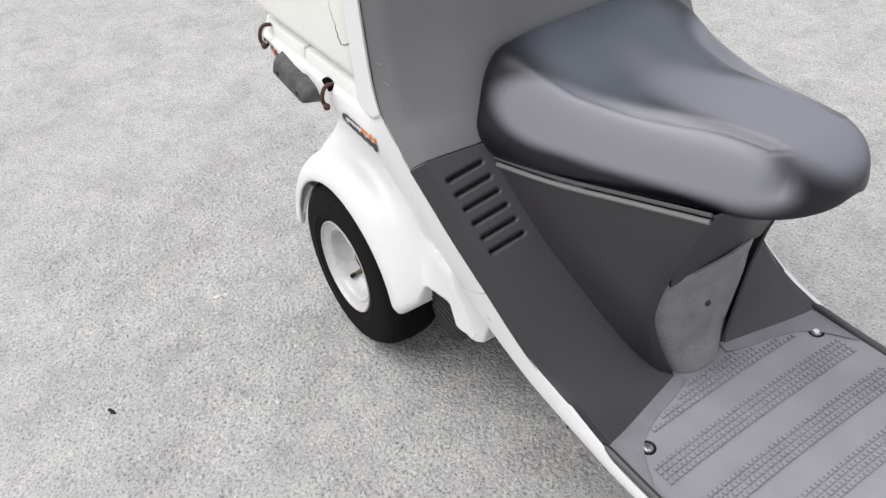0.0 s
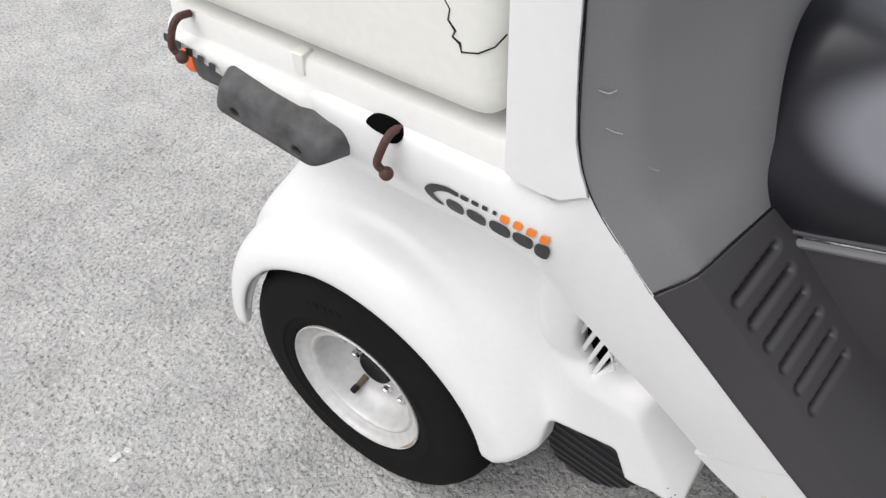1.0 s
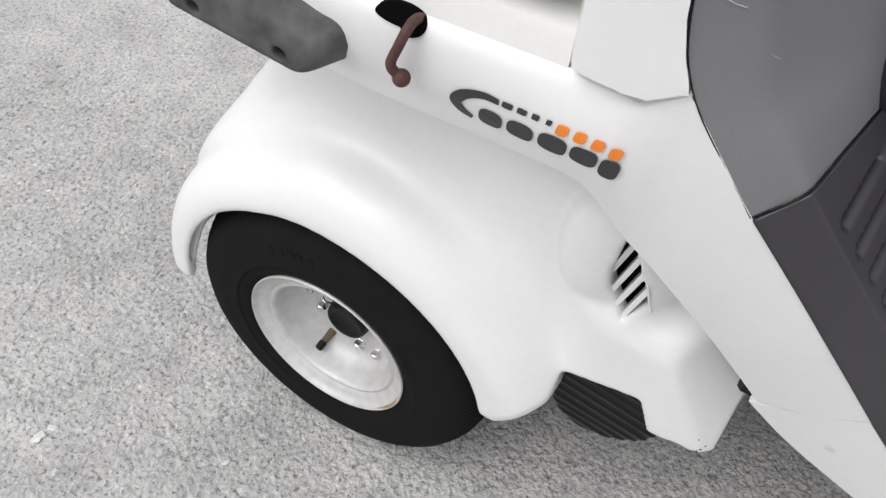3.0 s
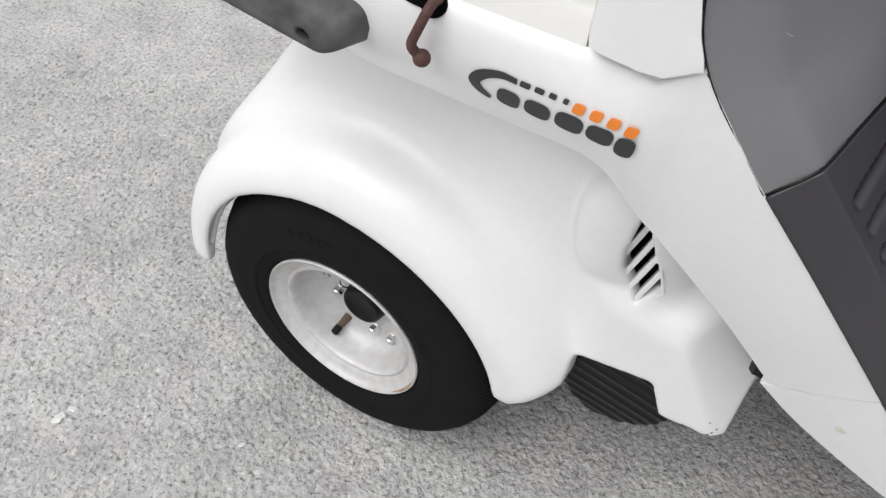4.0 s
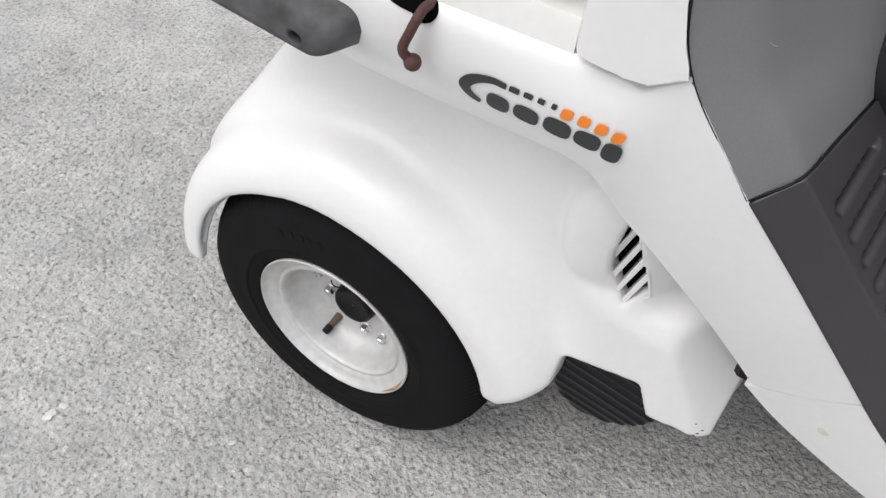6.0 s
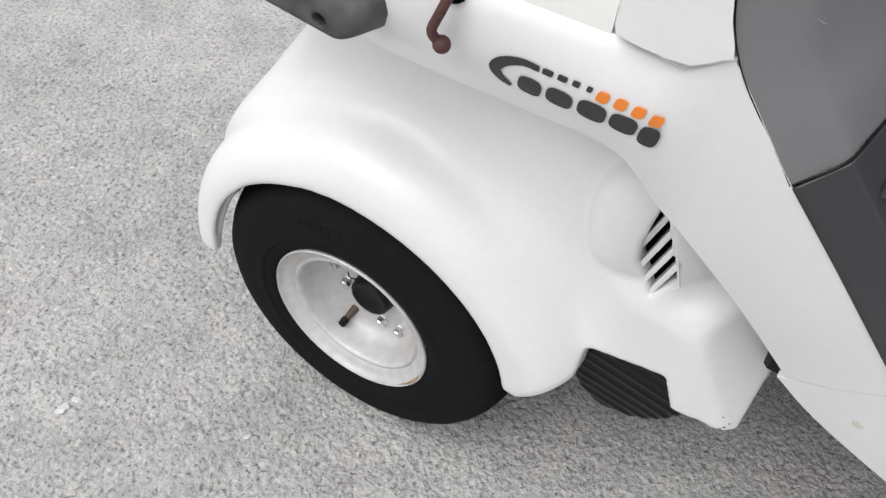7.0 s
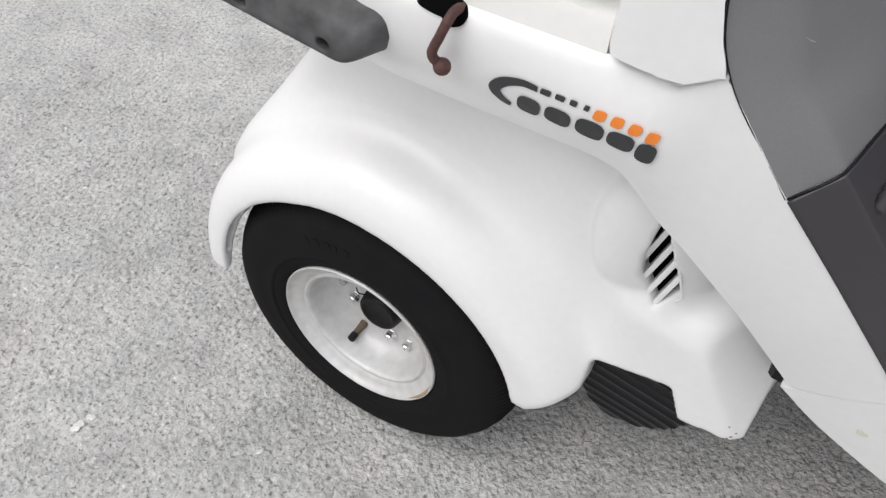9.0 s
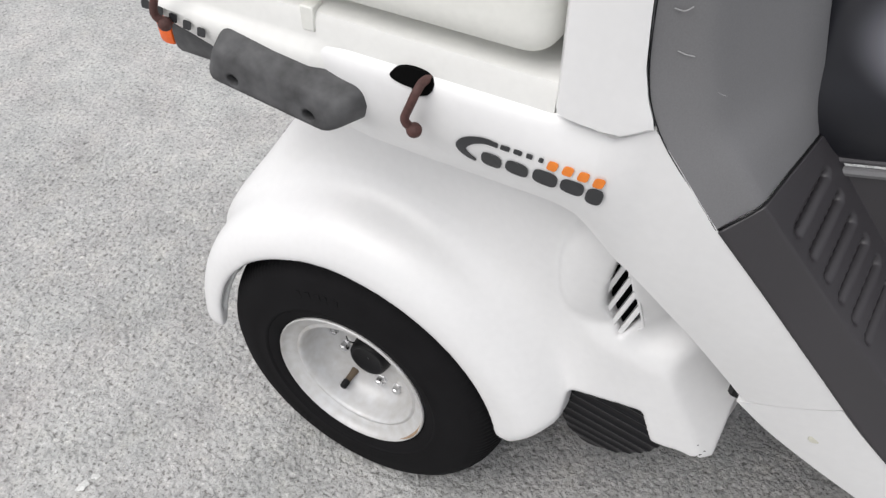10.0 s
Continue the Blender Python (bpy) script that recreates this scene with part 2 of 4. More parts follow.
def skin(field, lo, hi, step):
    """Surface nets: the zero surface of field(x, y, z) (negative inside) as vertices and quads."""
    ax = [np.arange(l, h + step, step) for l, h in zip(lo, hi)]
    v = field(*np.meshgrid(*ax, indexing="ij")).astype(float)
    ins = v < 0
    cells = np.zeros(np.array(v.shape) - 1, bool)
    cnt = np.zeros(cells.shape)
    acc = np.zeros((*cells.shape, 3))
    base = [slice(0, -1), slice(1, None)]
    corner = {c: (base[c[0]], base[c[1]], base[c[2]]) for c in [(i, j, k) for i in (0, 1) for j in (0, 1) for k in (0, 1)]}
    for c in corner:
        for axis in range(3):
            if c[axis] == 0:
                d = list(c)
                d[axis] = 1
                a, b = v[corner[c]], v[corner[tuple(d)]]
                cross = (a < 0) != (b < 0)
                t = np.where(cross, a / np.where(cross, a - b, 1), 0)
                cnt += cross
                for k in range(3):
                    acc[..., k] += np.where(cross, c[k] + (t if k == axis else 0), 0)
    cells = cnt > 0
    ids = -np.ones(cells.shape, int)
    ids[cells] = np.arange(cells.sum())
    pos = acc[cells] / cnt[cells][:, None] + np.argwhere(cells)
    verts = pos * step + np.array([a[0] for a in ax])
    faces = []
    for axis in range(3):
        u, w = (axis + 1) % 3, (axis + 2) % 3
        a = np.moveaxis(ins, (axis, u, w), (0, 1, 2))
        ic = np.moveaxis(ids, (axis, u, w), (0, 1, 2))
        e = (a[:-1] != a[1:])[:, 1:-1, 1:-1]
        idx = np.argwhere(e)
        i, j, k = idx[:, 0], idx[:, 1] + 1, idx[:, 2] + 1
        q = np.stack([ic[i, j - 1, k - 1], ic[i, j, k - 1], ic[i, j, k], ic[i, j - 1, k]], 1)
        inside_first = a[:-1][:, 1:-1, 1:-1][e]
        q[~inside_first] = q[~inside_first][:, ::-1]
        faces.append(q[(q >= 0).all(1)])
    return verts, np.concatenate(faces)


def nets(name, field, lo, hi, step, mat, parent, label="", relax=2):
    verts, faces = skin(field, lo, hi, step)
    for _ in range(relax):  # soften the grid's own facets
        tot, num = np.zeros_like(verts), np.zeros(len(verts))
        for a in range(4):
            np.add.at(tot, faces[:, a], verts[faces[:, (a + 1) % 4]])
            np.add.at(num, faces[:, a], 1)
        verts = 0.5 * verts + 0.5 * tot / np.maximum(num, 1)[:, None]
    me = bpy.data.meshes.new(name)
    me.from_pydata(verts.tolist(), [], faces.tolist())
    me.polygons.foreach_set("use_smooth", [True] * len(me.polygons))
    me.materials.append(mat)
    ob = new(name, me)
    ob.parent = parent
    if label:
        ob["label"] = label
    return ob


# ---- ground ----
def asphalt():
    m = bpy.data.materials.new("pale_worn_asphalt")
    m.use_nodes = True
    nt, bs = m.node_tree, m.node_tree.nodes["Principled BSDF"]
    co = nt.nodes.new("ShaderNodeTexCoord")

    def noise_tex(scale, detail=4, rough=0.6):
        n = nt.nodes.new("ShaderNodeTexNoise")
        n.inputs["Scale"].default_value, n.inputs["Detail"].default_value, n.inputs["Roughness"].default_value = scale, detail, rough
        nt.links.new(co.outputs["Object"], n.inputs["Vector"])
        return n

    def ramp_of(src, stops):
        r = nt.nodes.new("ShaderNodeValToRGB")
        while len(r.color_ramp.elements) < len(stops):
            r.color_ramp.elements.new(0.5)
        for e, (p, c) in zip(r.color_ramp.elements, stops):
            e.position, e.color = p, (*c, 1)
        nt.links.new(src, r.inputs[0])
        return r

    def mix(kind, fac, a, b):
        x = nt.nodes.new("ShaderNodeMix")
        x.data_type, x.blend_type = "RGBA", kind
        x.inputs[0].default_value = fac
        nt.links.new(a, x.inputs[6])
        nt.links.new(b, x.inputs[7])
        return x.outputs[2]

    warp = nt.nodes.new("ShaderNodeMix")
    warp.data_type = "VECTOR"
    warp.inputs[0].default_value = 0.010
    nt.links.new(co.outputs["Object"], warp.inputs[4])
    nt.links.new(noise_tex(110, 2, 0.5).outputs[1], warp.inputs[5])

    def cells(scale):
        v = nt.nodes.new("ShaderNodeTexVoronoi")
        v.inputs["Scale"].default_value = scale
        nt.links.new(warp.outputs[1], v.inputs["Vector"])
        return v

    stones = cells(185)
    grain = ramp_of(noise_tex(130, 6, 0.62).outputs[0], [(0.28, (0.30, 0.298, 0.295)), (0.45, (0.445, 0.440, 0.434)), (0.60, (0.515, 0.508, 0.502)), (0.75, (0.68, 0.67, 0.66))])
    tone = ramp_of(noise_tex(1.7, 5, 0.6).outputs[0], [(0.3, (0.90, 0.895, 0.89)), (0.7, (1.03, 1.025, 1.015))])
    mottle = ramp_of(noise_tex(22, 5, 0.65).outputs[0], [(0.32, (0.87, 0.87, 0.87)), (0.5, (1.0, 1.0, 1.0)), (0.7, (1.10, 1.10, 1.07))])
    blotch = ramp_of(noise_tex(6.5, 4, 0.55).outputs[0], [(0.35, (0.91, 0.91, 0.905)), (0.48, (1.0, 1.0, 1.0)), (0.64, (1.075, 1.075, 1.07))])
    pits = ramp_of(noise_tex(170, 2, 0.5).outputs[0], [(0.33, (0.50, 0.49, 0.48)), (0.42, (1.0, 1.0, 1.0)), (0.64, (1.0, 1.0, 1.0)), (0.74, (1.40, 1.40, 1.37))])
    peb = ramp_of(stones.outputs["Color"], [(0.0, (0.72, 0.72, 0.72)), (0.3, (0.98, 0.98, 0.98)), (0.9, (1.02, 1.02, 1.02)), (1.0, (1.35, 1.35, 1.33))])
    col = mix("MULTIPLY", 1.0, mix("MULTIPLY", 1.0, mix("MULTIPLY", 1.0, grain.outputs[0], tone.outputs[0]), peb.outputs[0]), mix("MULTIPLY", 1.0, mix("MULTIPLY", 1.0, mottle.outputs[0], blotch.outputs[0]), pits.outputs[0]))
    hue = ramp_of(noise_tex(5.5, 3, 0.55).outputs[0], [(0.30, (0.955, 0.98, 0.982)), (0.5, (0.965, 0.975, 0.98)), (0.70, (0.983, 0.972, 0.978))])
    col = mix("MULTIPLY", 1.0, col, hue.outputs[0])
    nt.links.new(col, bs.inputs["Base Color"])
    bs.inputs["Roughness"].default_value = 0.9
    bp = nt.nodes.new("ShaderNodeBump")
    bp.inputs["Strength"].default_value, bp.inputs["Distance"].default_value = 1.0, 0.0029
    hi = nt.nodes.new("ShaderNodeMath")
    hi.operation = "SUBTRACT"
    hi.inputs[0].default_value = 0.75
    nt.links.new(stones.outputs["Distance"], hi.inputs[1])
    proud = nt.nodes.new("ShaderNodeMath")  # each stone stands out by its own amount
    proud.operation = "MULTIPLY"
    nt.links.new(hi.outputs[0], proud.inputs[0])
    nt.links.new(stones.outputs["Color"], proud.inputs[1])
    lump = nt.nodes.new("ShaderNodeMath")
    lump.operation = "MULTIPLY_ADD"
    lump.inputs[1].default_value = 1.1
    nt.links.new(proud.outputs[0], lump.inputs[0])
    nt.links.new(noise_tex(190, 3, 0.55).outputs[0], lump.inputs[2])
    nt.links.new(lump.outputs[0], bp.inputs["Height"])
    nt.links.new(bp.outputs[0], bs.inputs["Normal"])
    return m



def lattice_noise(x, y, size, seed):
    """Smooth value noise on a lattice of the given cell size, 0 to 1."""
    table = np.random.default_rng(seed).random((257, 257))
    u, v = x / size, y / size
    i, j = np.floor(u).astype(int), np.floor(v).astype(int)
    a, b = u - i, v - j
    a, b = a * a * (3 - 2 * a), b * b * (3 - 2 * b)
    t = lambda p, q: table[p % 257, q % 257]
    return (t(i, j) * (1 - a) + t(i + 1, j) * a) * (1 - b) + (t(i, j + 1) * (1 - a) + t(i + 1, j + 1) * a) * b


def spread(lo, hi, step, reach=400.0):
    """Even steps from lo to hi, then ever wider ones out to the horizon."""
    out, d = [], step
    tail = [0.0]
    while tail[-1] < reach:
        d *= 1.22
        tail.append(tail[-1] + d)
    return np.r_[[lo - v for v in tail[:0:-1]], np.arange(lo, hi, step), [hi + v for v in tail]]


def worn_ground():
    """One sheet to the horizon; near the scooter its worn pits and stones are modelled."""
    ax, ay = spread(-0.90, 0.60, 0.0020), spread(-0.86, 0.08, 0.0020)
    x, y = np.meshgrid(ax, ay, indexing="ij")
    near = np.clip((np.maximum(-0.94 - x, x - 0.64) + 0.04) / -0.04, 0, 1) * np.clip((np.maximum(-0.90 - y, y - 0.12) + 0.04) / -0.04, 0, 1)
    rough = lattice_noise(x, y, 0.0058, 1) * 0.6 + lattice_noise(x + 3, y, 0.0031, 2) * 0.4
    pit = np.clip((rough - 0.56) / 0.16, 0, 1)
    patch = 0.55 + 0.9 * lattice_noise(x, y + 7, 0.09, 3) * lattice_noise(x, y, 0.031, 4)
    z = -near * (0.0030 * pit * patch + 0.0012 * lattice_noise(x, y, 0.0125, 5) * patch)
    n, m = x.shape
    me = bpy.data.meshes.new("ground")
    idx = np.arange(n * m).reshape(n, m)
    quads = np.stack([idx[:-1, :-1], idx[1:, :-1], idx[1:, 1:], idx[:-1, 1:]], -1).reshape(-1, 4)
    me.vertices.add(n * m)
    me.vertices.foreach_set("co", np.stack([x, y, z], -1).ravel())
    me.loops.add(quads.size)
    me.loops.foreach_set("vertex_index", quads.ravel())
    me.polygons.add(len(quads))
    me.polygons.foreach_set("loop_start", np.arange(0, quads.size, 4))
    me.polygons.foreach_set("loop_total", np.full(len(quads), 4))
    me.update()
    me.validate()
    me.polygons.foreach_set("use_smooth", [True] * len(quads))
    me.materials.append(asphalt())
    return new("ground", me)


ground = worn_ground()
tagged(ground, "pale worn grey asphalt with fine loose grit", "ground", kind="structure")

# spots of pale paint and a dark twig on the asphalt
def spot(name, x, y, r, mat, label, seed, flat=0.0006, stretch=1.0, turn=0.0):
    rnd, bm = random.Random(seed), bmesh.new()
    mid, ring = bm.verts.new((0, 0, flat)), []
    p, o = rnd.uniform(0, 6), rnd.uniform(0, 6)
    for k in range(22):
        a = 2 * math.pi * k / 22
        q = r * (0.85 + 0.22 * math.sin(2 * a + p) + 0.12 * math.sin(5 * a + o) + rnd.uniform(-0.07, 0.07))
        u, v = q * math.cos(a) * stretch, q * math.sin(a)
        ring.append(bm.verts.new((u * math.cos(turn) - v * math.sin(turn), u * math.sin(turn) + v * math.cos(turn), 0.0002)))
    for k in range(22):
        bm.faces.new((mid, ring[k], ring[(k + 1) % 22]))
    ob = part(name, bm, mat)
    ob.location = (x, y, 0.0003)
    return tagged(ob, label, "stain")


PAINT = material("old_white_paint", (0.63, 0.63, 0.61), 0.7, vary=0.35, scale=80, fine=500, bump=0.3)
for n, (x, y, r) in enumerate(((-0.309, -0.500, 0.0085), (-0.304, -0.482, 0.0060), (-0.088, -0.404, 0.0045), (0.073, -0.520, 0.006), (-0.434, -0.40, 0.003))):
    tagged(spot("paint_spot", x, y, r, PAINT, "", n), "small worn spot of white paint on asphalt", "stain", group="white paint spots")
spot("twig", -0.114, -0.807, 0.006, BLACK, "small dark bit of twig lying on asphalt", 9, 0.004, 2.2, 0.5)

# loose grit lying on the asphalt
rng = random.Random(7)
verts, faces = [], []
for _ in range(6500):
    far = rng.random() < 0.35
    x, y = (rng.uniform(-2.2, 1.0), rng.uniform(-1.0, 1.6)) if far else (rng.uniform(-0.7, 0.75), rng.uniform(-0.75, 0.1))
    r, b, turn = rng.uniform(0.0007, 0.0016) * (1.6 if rng.random() < 0.05 else 1), len(verts), rng.uniform(0, 6.3)
    c, d, e = math.cos(turn), math.sin(turn), rng.uniform(0.6, 1.0)
    for u, v, h in ((1, 0, 0.2), (0.2, e, 0.25), (-1, 0.1, 0.15), (-0.1, -e, 0.3), (0.1, 0.05, 0.9)):
        verts.append((x + r * (c * u - d * v), y + r * (d * u + c * v), r * h * rng.uniform(0.7, 1.1)))
    faces += [(b, b + 1, b + 4), (b + 1, b + 2, b + 4), (b + 2, b + 3, b + 4), (b + 3, b, b + 4)]
GRIT = material("stone_grit", (0.50, 0.485, 0.46), 0.85, vary=0.75, scale=90, fine=400, bump=0)
grit = raw("grit", verts, faces, GRIT)
tagged(grit, "small loose grey stones lying on the asphalt", "grit", kind="stuff")

# ---- scooter ----
# x runs forward, y to the far side, z up; the rear axle is over x = 0.
scooter = empty("delivery_scooter", "white three-wheeled delivery scooter with black seat parked on asphalt", "scooter")
AXLE = 0.190
VENT = [(0.2700, 0.505, 0.2640, 0.455), (0.2640, 0.455, 0.2645, 0.424), (0.2645, 0.424, 0.2830, 0.388), (0.2830, 0.388, 0.2990, 0.414), (0.2990, 0.414, 0.2815, 0.472)]


def vent_hole(x, z):
    """Negative inside the louvred opening of the scoop."""
    d = -1.0
    for ax, az, bx, bz in VENT:
        n = math.hypot(bx - ax, bz - az)
        d = np.maximum(d, ((x - ax) * (bz - az) - (z - az) * (bx - ax)) / n)
    return d


def rear_cover(x, w, z):
    """The moulded rear cover with its wheel arch, skirt and scoop; w is the distance out from the middle."""
    r = np.hypot(x, z - AXLE)
    back = np.clip(-x / 0.07, 0, 1)
    back = np.clip((0.40 - z) / 0.20, 0, 1) * back * back * (3 - 2 * back)
    fore_low = np.clip((0.36 - z) / 0.14, 0, 1) * np.clip(x / 0.1, 0, 1)
    fore_low = fore_low * fore_low * (3 - 2 * fore_low)
    out = 0.290 + 0.012 * back
    rim, rad = 0.2435 - 0.017 * back - 0.005 * np.clip(-x / 0.1, 0, 1) + 0.020 * fore_low, 0.046 - 0.018 * back
    qa, qb = r - (rim - rad), w - (out - rad)
    arch = np.hypot(np.maximum(qa, 0), np.maximum(qb, 0)) + np.minimum(np.maximum(qa, qb), 0) - rad
    arch = np.where(x < 0, smooth_max(arch, (0.192 + 4.0 * np.clip(0.290 - w, 0, 0.02) - z) * 0.30, 0.005), smooth_max(arch, 0.2025 + 1.1 * np.maximum(0, x - 0.205) - z, 0.026))
    # inner housing below the deck
    rear_edge = np.maximum(-(x + 0.198 - 0.73 * (z - 0.35)) * 0.80, -(x + 0.226))
    swell = np.clip((x - 0.09) / 0.12, 0, 1)
    draft = 0.210 + 0.018 * swell * swell * (3 - 2 * swell) - 0.050 * np.clip((x - 0.29) / 0.06, 0, 1)
    house = smooth_max(smooth_max(w - draft, rear_edge, 0.035), np.maximum(x - 0.398, 0.29 - 0.008 * (x < -0.05) - z), 0.01)
    house = np.maximum(house, 0.77 * (x - 0.352) + 0.62 * (z - 0.600))
    # skirt in front of the wheel: side, sloping top and forward facets
    top = 0.60 * (w - 0.240) + 0.80 * (z - 0.383)
    side = w - (0.246 - 0.13 * np.maximum(0, x - 0.345) - 0.9 * (0.5 * (0.258 - x) + np.sqrt(0.25 * (0.258 - x) ** 2 + 0.00010)))
    fore = 0.667 * (x - 0.3375) + 0.687 * (w - 0.240) + 0.284 * (z - 0.383)
    skirt = smooth_max(smooth_max(side, top, 0.012), fore, 0.005)
    skirt = np.maximum(skirt, np.maximum(0.17 - x, np.maximum(x - 0.401, 0.2610 - 0.04 * np.maximum(0, x - 0.325) - z)))
    soft = 0.018 + (0.034 + 0.010 * np.clip((x + 0.14) / 0.10, 0, 1)) * np.clip((w - 0.17) / 0.05, 0, 1)
    d = smooth_min(smooth_min(arch, house, soft), skirt, 0.024)
    # scoop
    scoop = (np.abs((x - 0.272) / 0.060) ** 2.6 + np.abs((w - 0.196 - 0.15 * (z - 0.44) - 0.25 * (0.262 - x)) / 0.048) ** 2.6 + np.abs((z - 0.446) / 0.086) ** 2.6) ** (1 / 2.6)
    d = smooth_min(d, (scoop - 1) * 0.050, 0.004)
    # openings: wheel well, notch round the black pad, louvre
    well = np.maximum(r - 0.1895 + 0.006 * back, 0.10 - w)
    notch = np.maximum(np.maximum(0.2485 - x, 0.93 * (x - 0.3245) - 0.36 * (0.300 - z)), np.maximum(z - 0.288 - 0.20 * (x - 0.25), 0.15 - w))
    hollow = np.maximum(np.maximum(arch + 0.008, z - 0.36), np.maximum(np.maximum(x + 0.09, w - 0.292), 0.12 - w))
    d = smooth_max(smooth_max(np.maximum(d, -hollow), -well, 0.004), -notch, 0.003)
    d = np.maximum(d, -np.maximum(vent_hole(x, z), 0.180 - w))
    return np.maximum(np.maximum(d, z - 0.63), 0.08 - w)


cover = nets("rear_cover", lambda x, y, z: rear_cover(x, -y, z), (-0.26, -0.315, 0.16), (0.42, -0.07, 0.64), 0.0030, WHITE, scooter, "glossy white moulded rear cover with wheel arch")
far_cover = new("rear_cover", cover.data)
far_cover.parent = scooter
far_cover.matrix_basis = Matrix.Diagonal((1, -1, 1, 1))
# louvre slats, and a near-black block painted as the shade behind them
part("vent_backing", box(0.256, 0.2925, -0.2190, -0.190, 0.385, 0.50, 0), SHADE_BLACK, cover, "near-black block painted as the shade behind the louvre", smooth=False)
for k in range(-1, 4):
    a = Vector((0.2612 + 0.0068 * k, -0.2320, 0.4335 - 0.0158 * k))
    top = min(0.497, (0.4330 - a.x + 0.2745 * a.z) / 0.5895)
    b = Vector((a.x + 0.2745 * (top - a.z), -0.2320, top))
    d = (b - a).normalized()
    side = Vector((d.z, 0, -d.x))
    bm = bmesh.new()
    ring = []
    for p in (a - d * 0.006, b):
        for u, v in ((-0.0024, 0), (0.0024, 0), (0.0028, 0.013), (-0.0018, 0.013)):
            ring.append(bm.verts.new(p + side * u + Vector((0, v, 0))))
    for f in ((0, 1, 2, 3), (4, 7, 6, 5), (0, 4, 5, 1), (1, 5, 6, 2), (2, 6, 7, 3), (3, 7, 4, 0)):
        bm.faces.new([ring[i] for i in f])
    bmesh.ops.bevel(bm, geom=bm.edges[:], offset=0.0006, segments=1, affect="EDGES")
    part("slat", bm, WHITE, cover)
part("vent_edge", tube([(0.2805, -0.2345, 0.484), (0.2925, -0.2345, 0.446), (0.3025, -0.2335, 0.4135), (0.2985, -0.2335, 0.4070)], 0.0013, 8), WHITE, cover)

# ---- body side panel, from the deck down to the floor strip ----
WIDE = [(-0.2, 0.305), (0.22, 0.306), (0.286, 0.304), (0.339, 0.292), (0.40, 0.266), (0.463, 0.250), (0.55, 0.245), (0.65, 0.2405), (1.2, 0.2395)]

BROW = [(0.286, 0.3042), (0.314, 0.3030), (0.338, 0.2990), (0.381, 0.290), (0.411, 0.2835), (0.442, 0.2745), (0.472, 0.2655), (0.516, 0.256), (0.56, 0.2485), (0.65, 0.2405), (1.2, 0.2395)]

HEM = [(0.2515, 0.2895), (0.274, 0.2888), (0.2924, 0.2870), (0.3243, 0.283), (0.352, 0.2762), (0.387, 0.2665), (0.402, 0.2625)]


LOW_Z = [(-0.20, 0.5645), (0.0, 0.5645), (0.109, 0.562), (0.1924, 0.5713), (0.219, 0.5753), (0.2374, 0.5723), (0.2505, 0.5636), (0.28, 0.535)]
LOW_W = [(-0.20, 0.2750), (0.0, 0.2750), (0.109, 0.2740), (0.1924, 0.2837), (0.219, 0.2882), (0.2374, 0.2890), (0.2505, 0.2895), (0.28, 0.2885)]


def panel_w(x, z):
    """How far out the side panel lies: it swells below its shoulder and leans in towards its lower edge."""
    t = np.clip((0.6515 - z) / (0.6515 - curve(LOW_Z, x)), 0, 1)
    return 0.305 + (curve(LOW_W, x) - 0.305) * t + 4 * t * (1 - t) * (0.003 + 0.007 * np.clip((0.30 - x) / 0.06, 0, 1))


def on_side(s, keys, n, wide=WIDE):
    return path([(x, -s * curve(wide, x), z) for x, z in keys], n)


